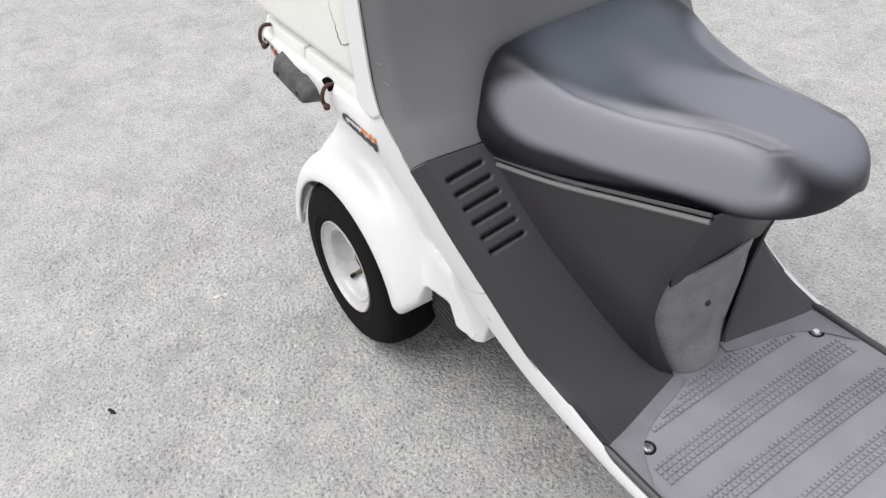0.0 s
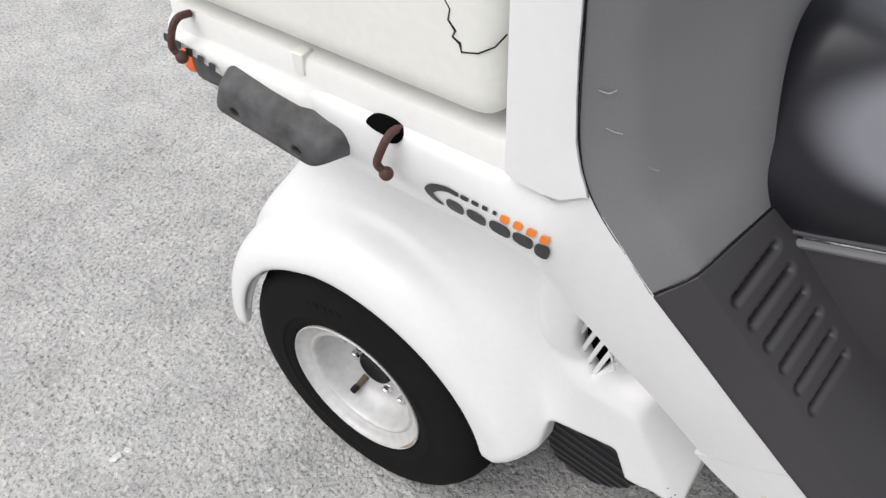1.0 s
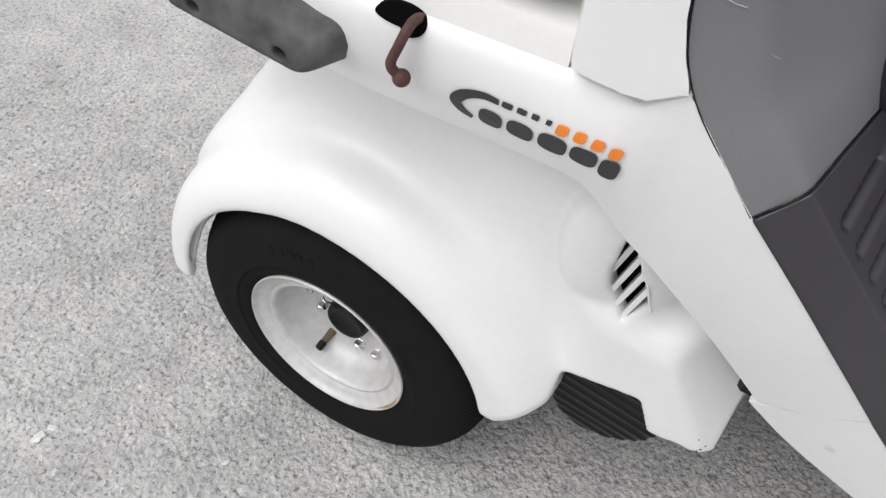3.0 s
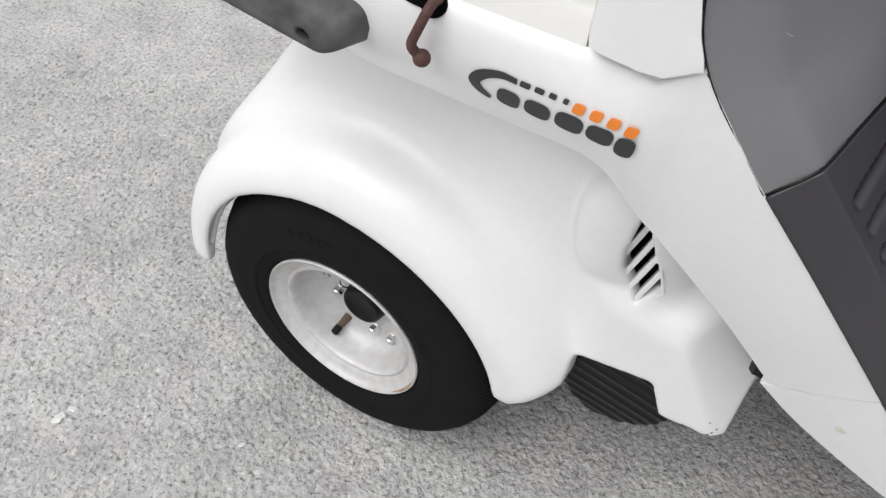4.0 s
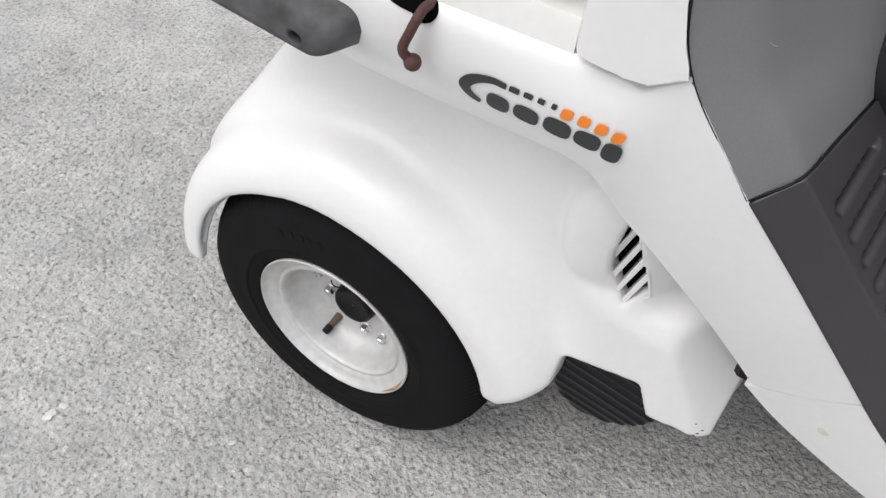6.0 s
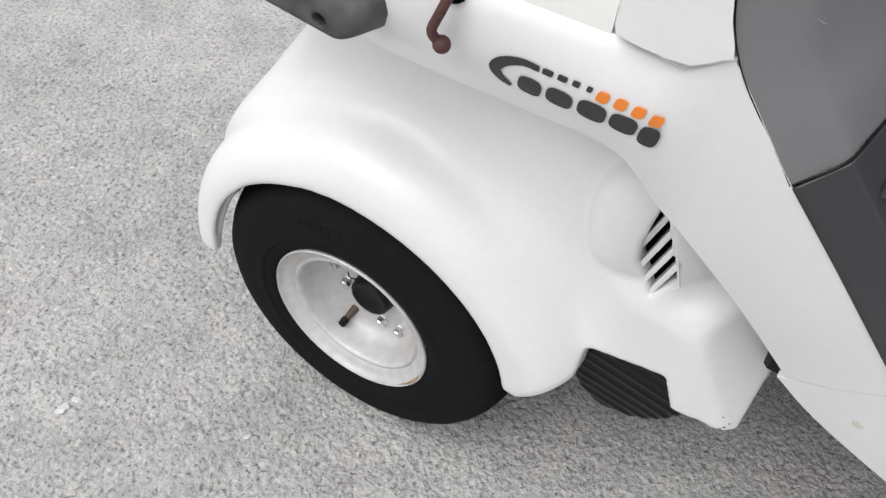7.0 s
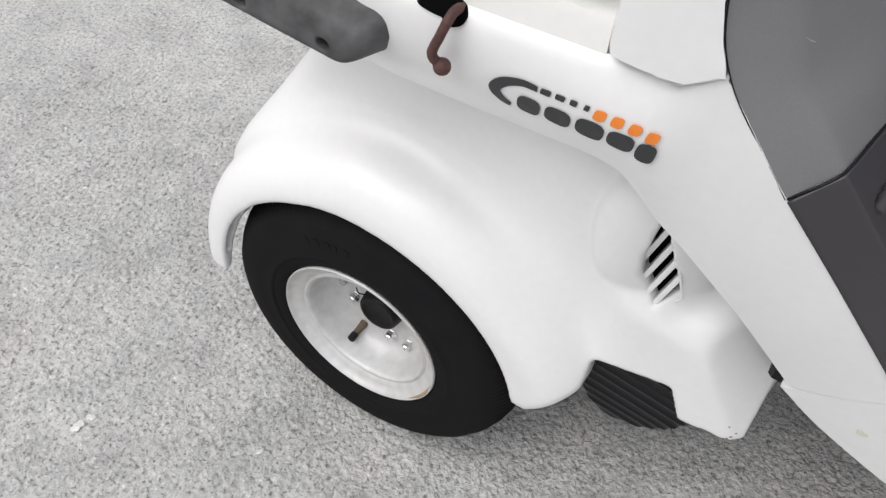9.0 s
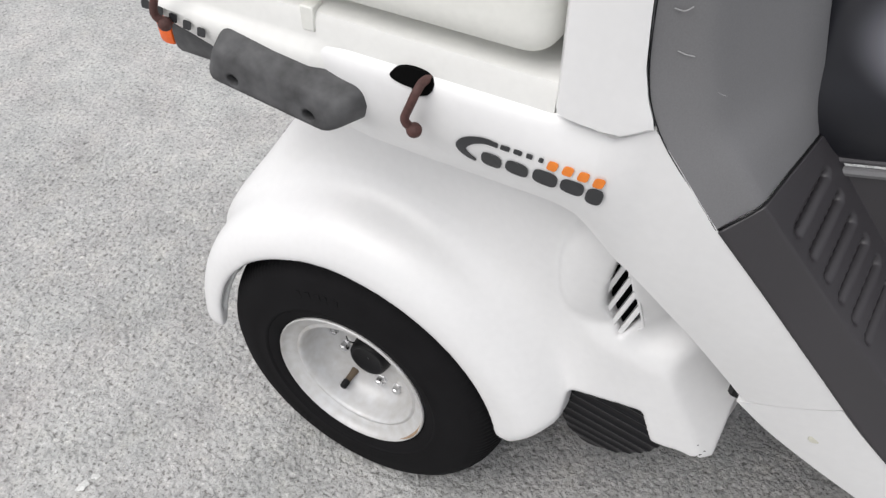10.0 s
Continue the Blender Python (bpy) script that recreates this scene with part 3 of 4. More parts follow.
for s in (1, -1):
    grid = []
    for x in np.linspace(0.0, 0.2505, 44):
        zs = np.linspace(0.6515, float(curve(LOW_Z, x)), 19)
        sunk = 0.0060 * max(0.0, 1 - x / 0.05)  # the panel rises out of the deck's side
        grid.append([(x, -s * (w - sunk), z) for w, z in ((0.2975, 0.6620), (0.3005, 0.6598), (0.3035, 0.6560))] + [(x, -s * (float(panel_w(x, z)) - sunk), z) for z in zs])
    up = np.vstack([on_side(s, [(0.2515, 0.6520), (0.262, 0.657), (0.2855, 0.677)], 14), on_side(s, [(0.286, 0.678), (0.314, 0.642), (0.338, 0.611), (0.381, 0.560), (0.411, 0.523), (0.442, 0.483), (0.470, 0.446)], 50, BROW)[1:]])
    dn = on_side(s, [(0.2515, 0.5626), (0.259, 0.5557), (0.274, 0.5414), (0.2924, 0.5267), (0.3243, 0.4972), (0.352, 0.467), (0.387, 0.424), (0.402, 0.405)], 63, HEM)
    for p, q in zip(up, dn):
        fade = max(0.0, (0.285 - p[0]) / 0.034)
        swell = 0.003 + 0.007 * min(1.0, max(0.0, (0.30 - q[0]) / 0.06))
        shoulder = [p + np.array((0, s * dy * fade, dz * fade)) for dy, dz in ((0.0075, 0.0103), (0.0045, 0.0081), (0.0015, 0.0043))]
        grid.append(shoulder + [p + (q - p) * t + np.array((0, -s * 4 * swell * t * (1 - t), 0)) for t in np.linspace(0, 1, 19)])
    part("side_panel", sheet(grid, 0.004, s > 0), WHITE, scooter, "white plastic side panel")
    up = on_side(s, [(0.470, 0.4445), (0.494, 0.416), (0.516, 0.394), (0.56, 0.357), (0.63, 0.323), (0.70, 0.302), (0.79, 0.291), (1.18, 0.288)], 60, BROW)
    dn = on_side(s, [(0.397, 0.400), (0.440, 0.362), (0.517, 0.317), (0.57, 0.297), (0.66, 0.276), (0.78, 0.264), (1.18, 0.260)], 60, [(0.397, 0.2620), (0.44, 0.2545), (0.517, 0.2470), (0.57, 0.2440), (0.66, 0.2403), (1.2, 0.2395)])
    strip = part("floor_side_strip", sheet(between(up, dn, 7, (0, -s * 0.002, 0)), 0.006, s > 0), WHITE, scooter, "white strip below the footboard edge")
    part("plug", lathe([(0.0005, -0.0004), (0.0052, -0.0003), (0.0058, 0.0002), (0.0058, 0.003)], 20, pose(0.4655, -s * 0.2590, 0.388, 0, 0, s * 9)), STAIN, strip, "small yellowed plug")

# ---- deck: one swept section with a shoulder and a rim ----
SECTION = [(0.262, 0.5640), (0.2750, 0.5645), (0.2850, 0.5800), (0.2985, 0.6080), (0.3060, 0.6320), (0.3070, 0.646), (0.3040, 0.654), (0.2990, 0.6590), (0.2975, 0.6640), (0.2965, 0.6780), (0.2940, 0.6830), (0.2880, 0.6850), (0.0, 0.6855)]
low_edge = [(-0.17, 0.060), (-0.122, 0.046), (-0.085, 0.031), (-0.04, 0.012), (0.0, 0.002), (0.03, 0.0), (0.3, 0.0)]
rows = []
for x in np.r_[np.linspace(-0.168, -0.10, 22), np.linspace(-0.09, 0.2165, 26)]:
    corner = 0.045 - math.sqrt(max(0.0, 0.045**2 - max(0.0, -0.123 - x) ** 2))
    lift = float(curve(low_edge, x))
    half = [(w - corner * (w > 0.1) - (0.010 * min(1.0, max(0.0, (x - 0.02) / 0.04)) if z < 0.6575 else 0), z + 1.05 * lift * max(0.0, (0.662 - z) / 0.0975)) for w, z in SECTION]
    rows.append([(x, -w, z) for w, z in half] + [(x, w, z) for w, z in half[-2::-1]])
bm = sheet(rows, 0.004, False)
deck = part("deck", bm, DECKM, scooter, "yellowed white load deck with a raised rim")
for s in (1, -1):
    near_end = [(0.2970, 0.6380), (0.2985, 0.6460), (0.2980, 0.6540), (0.2970, 0.6590), (0.2950, 0.6610), (0.2500, 0.6640)]
    fore_end = [(0.3040, 0.6750), (0.3040, 0.6790), (0.3030, 0.6800), (0.2980, 0.6805), (0.2900, 0.6810), (0.2500, 0.6820)]
    rows = []
    for t in np.linspace(0, 1, 24):
        x, rise = 0.2167 + 0.0698 * t, t * t * (1.6 - 0.6 * t)
        rows.append([(x, -s * (p[0] + (q[0] - p[0]) * t), p[1] + (q[1] - p[1]) * rise) for p, q in zip(near_end, fore_end)])
    part("deck_ledge", sheet(rows, 0.004, s < 0), DECKM, scooter, "white ledge where the deck meets the seat-back pillar")
# notch in the rim by the latch and the slot that the hook comes out of
part("latch_recess", box(0.012, 0.024, -0.2985, -0.285, 0.668, 0.6880, 0.001, 1), CREAM, deck, "yellowed recess in the deck rim")
# a thin black plate stands in for the shade inside the hook slot
bm = bmesh.new()
ring = []
for a in np.linspace(0, 2 * math.pi, 28, endpoint=False):
    c, d = math.cos(a), math.sin(a)
    z = 0.6565 + (0.0085 if d > 0 else (0.0095 if c > 0 else 0.004)) * d
    ring.append(bm.verts.new((0.1105 + 0.0190 * c * (1 if c < 0 else 0.90), -(0.3068 - 0.5 * max(0.0, z - 0.6515)), z)))
bm.faces.new(ring)
top = bmesh.ops.extrude_face_region(bm, geom=bm.faces[:])
bmesh.ops.translate(bm, vec=(0, 0.006, 0), verts=[v for v in top["geom"] if isinstance(v, bmesh.types.BMVert)])
part("hook_slot_shade", bm, SHADE_BLACK, deck, "black plate painted as the shaded slot in the deck side")

# ---- storage box on the deck ----
trunk = part("storage_box", box(-0.158, 0.2115, -0.303, 0.303, 0.6955, 0.990, 0.028, 8), CREAM, scooter, "aged white plastic storage box")
part("box_foot", box(-0.13, 0.185, -0.268, 0.268, 0.683, 0.700, 0.004, 2), CREAM, trunk)
pts = [(0.2120, 0.7680), (0.2060, 0.7590), (0.1960, 0.7530), (0.1835, 0.7500), (0.1825, 0.7560), (0.1765, 0.7590), (0.1790, 0.7640), (0.1735, 0.7700), (0.1750, 0.7780), (0.1690, 0.7860), (0.1640, 0.8000), (0.1600, 0.8400)]
part("crack", tube([(x, -0.3030 if x < 0.19 else -0.3030 + (x - 0.19) ** 2 * 18, z) for x, z in pts], [0.0007, 0.0006, 0.0005, 0.0008, 0.0012, 0.0008, 0.0010, 0.0008, 0.0006, 0.0004, 0.0003, 0.0002], 6), BLACK, trunk, "thin dark seam and crack")

# ---- white panel behind the seat ----
rows = []
for z in np.r_[np.linspace(0.660, 0.70, 16), np.linspace(0.72, 1.06, 12)]:
    xf = float(curve([(0.660, 0.262), (0.679, 0.284), (0.70, 0.277), (0.72, 0.272), (0.80, 0.267), (1.06, 0.264)], z))
    line = [(0.2215, 0.24), (0.2215, 0.290), (0.2220, 0.300), (0.2240, 0.3045), (0.230, 0.3055), (0.240, 0.3057), (0.250, 0.3058), (xf - 0.004, 0.3055), (xf, 0.3045)]
    rows.append([(x, -w, max(z, float(np.interp(x, (0.222, 0.261, 0.285), (0.6700, 0.6665, 0.6815))))) for x, w in line])
for s in (1, -1):
    part("rear_pillar", sheet([[(x, s * y, z) for x, y, z in r] for r in rows], 0.004, s < 0), WHITE, scooter, "white panel behind the seat")
part("pillar_back", box(0.223, 0.262, -0.292, 0.292, 0.676, 1.055, 0.003, 1), WHITE, scooter)

# ---- grey seat-back panel ----
OUT = [(0.3380, 0.2980, 0.6100), (0.314, 0.3015, 0.642), (0.287, 0.3045, 0.679), (0.2735, 0.304, 0.72), (0.2685, 0.304, 0.80), (0.2655, 0.304, 1.05)]
FACET = [(0.359, 0.283, 0.6285), (0.339, 0.2850, 0.653), (0.318, 0.286, 0.680), (0.301, 0.286, 0.739), (0.293, 0.286, 0.811), (0.287, 0.286, 1.05)]
MAIN = [(0.378, 0.195, 0.6355), (0.370, 0.192, 0.663), (0.362, 0.190, 0.690), (0.345, 0.190, 0.750), (0.330, 0.190, 0.830), (0.310, 0.190, 1.05)]
n = 44
cols = [path([(x, -w, z) for x, w, z in k], n) for k in (OUT, FACET, MAIN)]
grid = []
for i in range(n):
    a, b, c = (Vector(k[i]) for k in cols)
    mid = Vector((c.x + 0.004, 0, c.z))
    line = [a.lerp(b, t) for t in (0, 0.35, 0.7, 0.88)] + [b.lerp(c, t) for t in (0.04, 0.10, 0.25, 0.5, 0.75, 1.0)] + [c.lerp(mid, t) for t in (0.35, 0.7)]
    grid.append(line + [mid] + [Vector((p.x, -p.y, p.z)) for p in line[::-1]])
part("back_panel", sheet(grid, 0.005, True), GREY, scooter, "scuffed grey plastic seat-back panel")

# black tubes stand in for the shade in the gaps round the panel
for s in (1, -1):
    part("gap_shade", tube(path([(0.3385, -s * 0.2975, 0.6093), (0.3595, -s * 0.2822, 0.6278), (0.3690, -s * 0.240, 0.6320), (0.3790, -s * 0.195, 0.6348)], 30), 0.0007, 6), BLACK, scooter)
    part("gap_shade", tube(path([(0.2672, -s * 0.3045, 0.86), (0.2690, -s * 0.3045, 0.80), (0.2738, -s * 0.3045, 0.72), (0.2872, -s * 0.3052, 0.6790), (0.314, -s * 0.3025, 0.6415), (0.3383, -s * 0.2988, 0.6098)], 40), 0.0004, 6), BLACK, scooter)

for pts in ([(0.3165, -0.2972, 0.6385), (0.3237, -0.2942, 0.6345), (0.3320, -0.2908, 0.6360), (0.3404, -0.2871, 0.6393)], [(0.2862, -0.2960, 0.7291), (0.2905, -0.2938, 0.7268), (0.2955, -0.2910, 0.7253)], [(0.3118, -0.2822, 0.7011), (0.3150, -0.2785, 0.6975), (0.3176, -0.2747, 0.6951)], [(0.2795, -0.2990, 0.7560), (0.2850, -0.2965, 0.7545), (0.2890, -0.2945, 0.7570)]):
    part("scratch", tube(path(pts, 14), 0.00045, 6), SCUFF, scooter, "pale scratch")

# ---- dark tub with louvres ----
for s in (1, -1):
    nu, nv = 420, 110
    edge = path([(0.3390, -s * 0.2970, 0.6080), (0.381, -s * 0.2885, 0.558), (0.411, -s * 0.2820, 0.521), (0.442, -s * 0.2730, 0.481), (0.472, -s * 0.2640, 0.442), (0.516, -s * 0.2545, 0.392), (0.56, -s * 0.2465, 0.353), (0.63, -s * 0.2375, 0.319), (0.69, -s * 0.2340, 0.297)], nu)
    shoulder = path([(0.3595, -s * 0.2820, 0.6270), (0.404, -s * 0.2720, 0.573), (0.455, -s * 0.2590, 0.511), (0.520, -s * 0.2410, 0.430), (0.58, -s * 0.230, 0.360), (0.64, -s * 0.223, 0.312), (0.70, -s * 0.220, 0.2905)], nu)
    crease = path([(0.3785, -s * 0.1940, 0.6335), (0.406, -s * 0.184, 0.598), (0.460, -s * 0.172, 0.530), (0.513, -s * 0.152, 0.466), (0.599, -s * 0.1115, 0.363), (0.640, -s * 0.0815, 0.3115), (0.661, -s * 0.055, 0.2905)], nu)
    g = np.zeros((nu, nv, 3))
    for i in range(nu):
        g[i, :14] = edge[i] + (shoulder[i] - edge[i]) * np.sin(np.linspace(0, math.pi / 2, 14))[:, None]
        g[i, 13:] = shoulder[i] + (crease[i] - shoulder[i]) * np.linspace(0, 1, nv - 13)[:, None]
    run = (g[..., 0] - 0.382) * 0.637 - (g[..., 2] - 0.602) * 0.771
    yy = np.abs(g[..., 1])
    for k in range(6):
        out, inn = 0.263 - 0.0034 * k, 0.210 - 0.0034 * k
        dy = np.maximum(np.maximum(yy - out, inn - yy), 0)
        d = np.hypot(run - 0.0240 * k - 0.10 * (yy - 0.24), dy) - 0.0061
        dent = np.clip(-d / 0.0034, 0, 1)
        dent = dent * dent * (3 - 2 * dent)
        depth = 0.0130 + 0.0015 * np.clip((yy - inn) / (out - inn), 0, 1)
        g += (dent * depth)[..., None] * np.array([-0.77, 0.14 * s, -0.62])
    tub = part("tub", sheet(g, 0.003, s > 0), DARK, scooter, "dark grey textured tub panel with six louvres")
    tub.data.set_sharp_from_angle(angle=math.pi)
    trim = path([(0.392, -s * 0.187, 0.604), (0.50, -s * 0.160, 0.613), (0.61, -s * 0.130, 0.630), (0.715, -s * 0.106, 0.650)], 60)
    foot = path([(0.392, -s * 0.188, 0.603), (0.460, -s * 0.1715, 0.528), (0.513, -s * 0.1515, 0.464), (0.599, -s * 0.1110, 0.362), (0.640, -s * 0.080, 0.311), (0.657, -s * 0.052, 0.290)], 60)
    front = path([(0.715, -s * 0.106, 0.650), (0.668, -s * 0.102, 0.530), (0.648, -s * 0.102, 0.440), (0.650, -s * 0.080, 0.360), (0.657, -s * 0.052, 0.290)], 60)
    wall = []
    for i in range(60):
        t = i / 59
        wall.append([trim[i] * (1 - u) + foot[i] * u + (front[int(round(59 * u))] - (trim[59] * (1 - u) + foot[59] * u)) * t**3 for u in np.linspace(0, 1, 30)])
    part("seat_base_wall", sheet(wall, 0.004, s < 0), DARK, scooter, "dark grey wall under the seat")
    # a lighter tube stands in for the highlight along this edge
    bead = path([(0.3985, -s * 0.1865, 0.6030), (0.460, -s * 0.1720, 0.5295), (0.513, -s * 0.1520, 0.4655), (0.599, -s * 0.1115, 0.3635), (0.638, -s * 0.0825, 0.3150)], 60)
    part("corner_glint", tube(bead, 0.0030, 8), BEAD, scooter, "lighter tube painted as the glint on the tub edge")
    lip = np.array(trim) + np.array([0, -s * 0.004, 0.0])
    part("seat_trim", tube(lip, 0.0038, 8), GREY, scooter, "thin moulded trim under the seat")
    part("seat_trim", tube(lip + np.array([0, s * 0.002, 0.009]), 0.0030, 8), BEAD, scooter)
rows = []
for z in np.linspace(0.494, 0.655, 22):
    edge_x = float(curve([(0.49, 0.658), (0.53, 0.668), (0.59, 0.690), (0.655, 0.717)], z))
    half = float(curve([(0.49, 0.090), (0.53, 0.1015), (0.655, 0.1055)], z))
    fwd = float(curve([(0.49, 0.0), (0.52, 0.004), (0.655, 0.016)], z))
    rows.append([(edge_x + fwd * (1 - t * t), half * t, z) for t in np.linspace(-1, 1, 24)])
part("seat_apron", sheet(rows, 0.004, True), DARK, scooter, "dark grey panel below the seat nose")
part("seat_pan", box(0.37, 0.655, -0.085, 0.085, 0.55, 0.655, 0.01, 2), BLACK, scooter, "black seat pan")
rows = []
for z in np.linspace(0.291, 0.505, 26):
    w = float(curve([(0.29, 0.052), (0.36, 0.080), (0.44, 0.100), (0.48, 0.094), (0.505, 0.080)], z))
    x = float(curve([(0.29, 0.660), (0.33, 0.652), (0.36, 0.6515), (0.44, 0.650), (0.505, 0.664)], z))
    kick = 0.012 * max(0.0, 1 - (z - 0.29) / 0.05)
    rows.append([(x - 0.010 * abs(t) ** 6 + 0.006 * (1 - t * t) + kick * (1 - t * t), w * t, z) for t in np.linspace(-1, 1, 30)])
lid = part("service_cover", sheet(rows, 0.004, True), COVERM, scooter, "scuffed grey service cover below the seat")
part("screw", lathe([(0.0005, -0.002), (0.004, -0.0015), (0.005, 0.002)], 16, pose(0.6585, 0.0, 0.41, 0, 0, 90)), DARK, lid)
# a slightly larger black sheet draws the shade in the cover's gap
part("cover_gap_shade", sheet([[(x - 0.007, y * 1.05, z * 1.004) for x, y, z in r] for r in rows], 0.004, True), BLACK, scooter, "black sheet painted as the shade round the service cover")
# added black box closes the see-through hole and stands in for shade
part("hollow_filler", box(0.58, 0.640, -0.075, 0.075, 0.30, 0.56, 0.004, 1), BLACK, scooter, "added black box painted as the dark behind the service cover")
part("bag_hook", tube(path([(0.722, -0.010, 0.652), (0.735, -0.012, 0.640), (0.752, -0.004, 0.634), (0.757, 0.010, 0.640), (0.748, 0.014, 0.655)], 24), 0.003, 8), BLACK, scooter, "black wire bag hook")

def ease(a, b, x):
    t = min(1.0, max(0.0, (x - a) / (b - a)))
    return t * t * (3 - 2 * t)


# ---- footboard ----
nx, ny = 90, 80
gx, gy = np.meshgrid(np.linspace(0.625, 1.18, nx), np.linspace(-0.2360, 0.2360, ny), indexing="ij")
ay = np.abs(gy)
gz = 0.2900 + 0.007 * np.clip((ay - 0.219) / 0.008, 0, 1) ** 2 - 0.009 * np.clip((ay - 0.2305) / 0.004, 0, 1)
for xs in (0.700, 0.774, 0.848, 0.922, 0.996):  # shallow raised bands under the studs
    gz += 0.0015 * np.clip((0.019 - np.abs(gx - xs - 0.004 * (ay / 0.2) ** 2)) / 0.004, 0, 1) * np.clip((0.205 - ay) / 0.008, 0, 1)
floor = part("footboard", sheet(np.stack([gx, gy, gz], -1), 0.03, False), FLOORM, scooter, "worn grey plastic footboard with grip bands")
for s in (1, -1):
    a = path([(0.655, -s * 0.050, 0.2935), (0.668, -s * 0.110, 0.2937), (0.680, -s * 0.180, 0.2937), (0.688, -s * 0.2290, 0.2945)], 30)
    b = path([(0.676, -s * 0.045, 0.2926), (0.690, -s * 0.080, 0.2926), (0.702, -s * 0.130, 0.2926), (0.728, -s * 0.185, 0.2926), (0.790, -s * 0.2270, 0.2935)], 30)
    # an added sheet whose grey blends the dark tub into the lighter footboard
    part("floor_blend", sheet(between(a, b, 8, (0, 0, 0.0003)), 0.002, s < 0), MID_GREY, floor, "added mid-grey sheet between tub foot and footboard")
verts, faces = [], []
for xs in (0.700, 0.774, 0.848, 0.922, 0.996):
    for j in range(-22, 23):
        y = j * 0.0090
        for i in range(4):
            x = xs + 0.004 * (y / 0.2) ** 2 + (i - 1.5) * 0.0094
            if x < float(curve([(0.0, 0.672), (0.045, 0.676), (0.08, 0.690), (0.13, 0.702), (0.185, 0.728), (0.227, 0.790)], abs(y))) + 0.004:
                continue
            h, z0, b, c, d = 0.0028 + 0.0008 * random.random(), 0.2912, len(verts), 0.0036, 0.0024
            for k, top in ((c, 0), (d, h)):
                verts += [(x - k, y - k, z0 + top), (x + k, y - k, z0 + top), (x + k, y + k, z0 + top), (x - k, y + k, z0 + top)]
            faces += [(b + 4, b + 5, b + 6, b + 7)] + [(b + k, b + (k + 1) % 4, b + 4 + (k + 1) % 4, b + 4 + k) for k in range(4)]
for s in (1, -1):
    rows = []
    for x in np.linspace(0.688, 1.18, 60):
        lift = 0.004 * (1 - ease(0.69, 0.80, x)) - 0.006 * (1 - ease(0.688, 0.705, x))
        rows.append([(x, -s * w, z + lift * (w > 0.228)) for w, z in ((0.2275, 0.2890), (0.2285, 0.2940), (0.2300, 0.2960), (0.2320, 0.2967), (0.2350, 0.2955), (0.2372, 0.2920))])
    part("floor_rim", sheet(rows, 0.003, s < 0), DARK, floor, "dark grey raised rim of the footboard")
studs = raw("grip_studs", verts, faces, FLOORM, floor, "small raised grip studs")
tagged(studs, kind="stuff")
for y in (0.190, -0.182):
    washer = part("floor_bolt", lathe([(0.0105, 0.0015), (0.0125, -0.0010), (0.0115, -0.0022), (0.0085, -0.0012), (0.0080, 0.0005), (0.0005, 0.0005)], 28, pose(0.732, y, 0.2900, -90)), BLACK, floor, "dark recessed washer")
    part("bolt_head", lathe([(0.0068, 0.0004), (0.0068, -0.0018), (0.0052, -0.0032), (0.0005, -0.0036)], 6, pose(0.732, y, 0.2900, -90)), ZINC, washer, "bright zinc bolt head")

# ---- seat ----
# across: share of the half width and of the height, from the underside's middle to the top's middle
ACROSS = [(0.0, 0.08), (0.55, 0.06), (0.83, 0.02), (0.91, 0.0), (0.955, 0.045), (0.98, 0.11), (0.997, 0.21), (0.995, 0.32), (0.96, 0.44), (0.918, 0.58), (0.872, 0.71), (0.822, 0.815), (0.765, 0.890), (0.700, 0.932), (0.62, 0.955), (0.45, 0.972), (0.22, 0.98), (0.0, 0.98)]
line = np.array([path([(0, a, b) for a, b in ACROSS], 97)[:, 1:]])[0]
rows = []
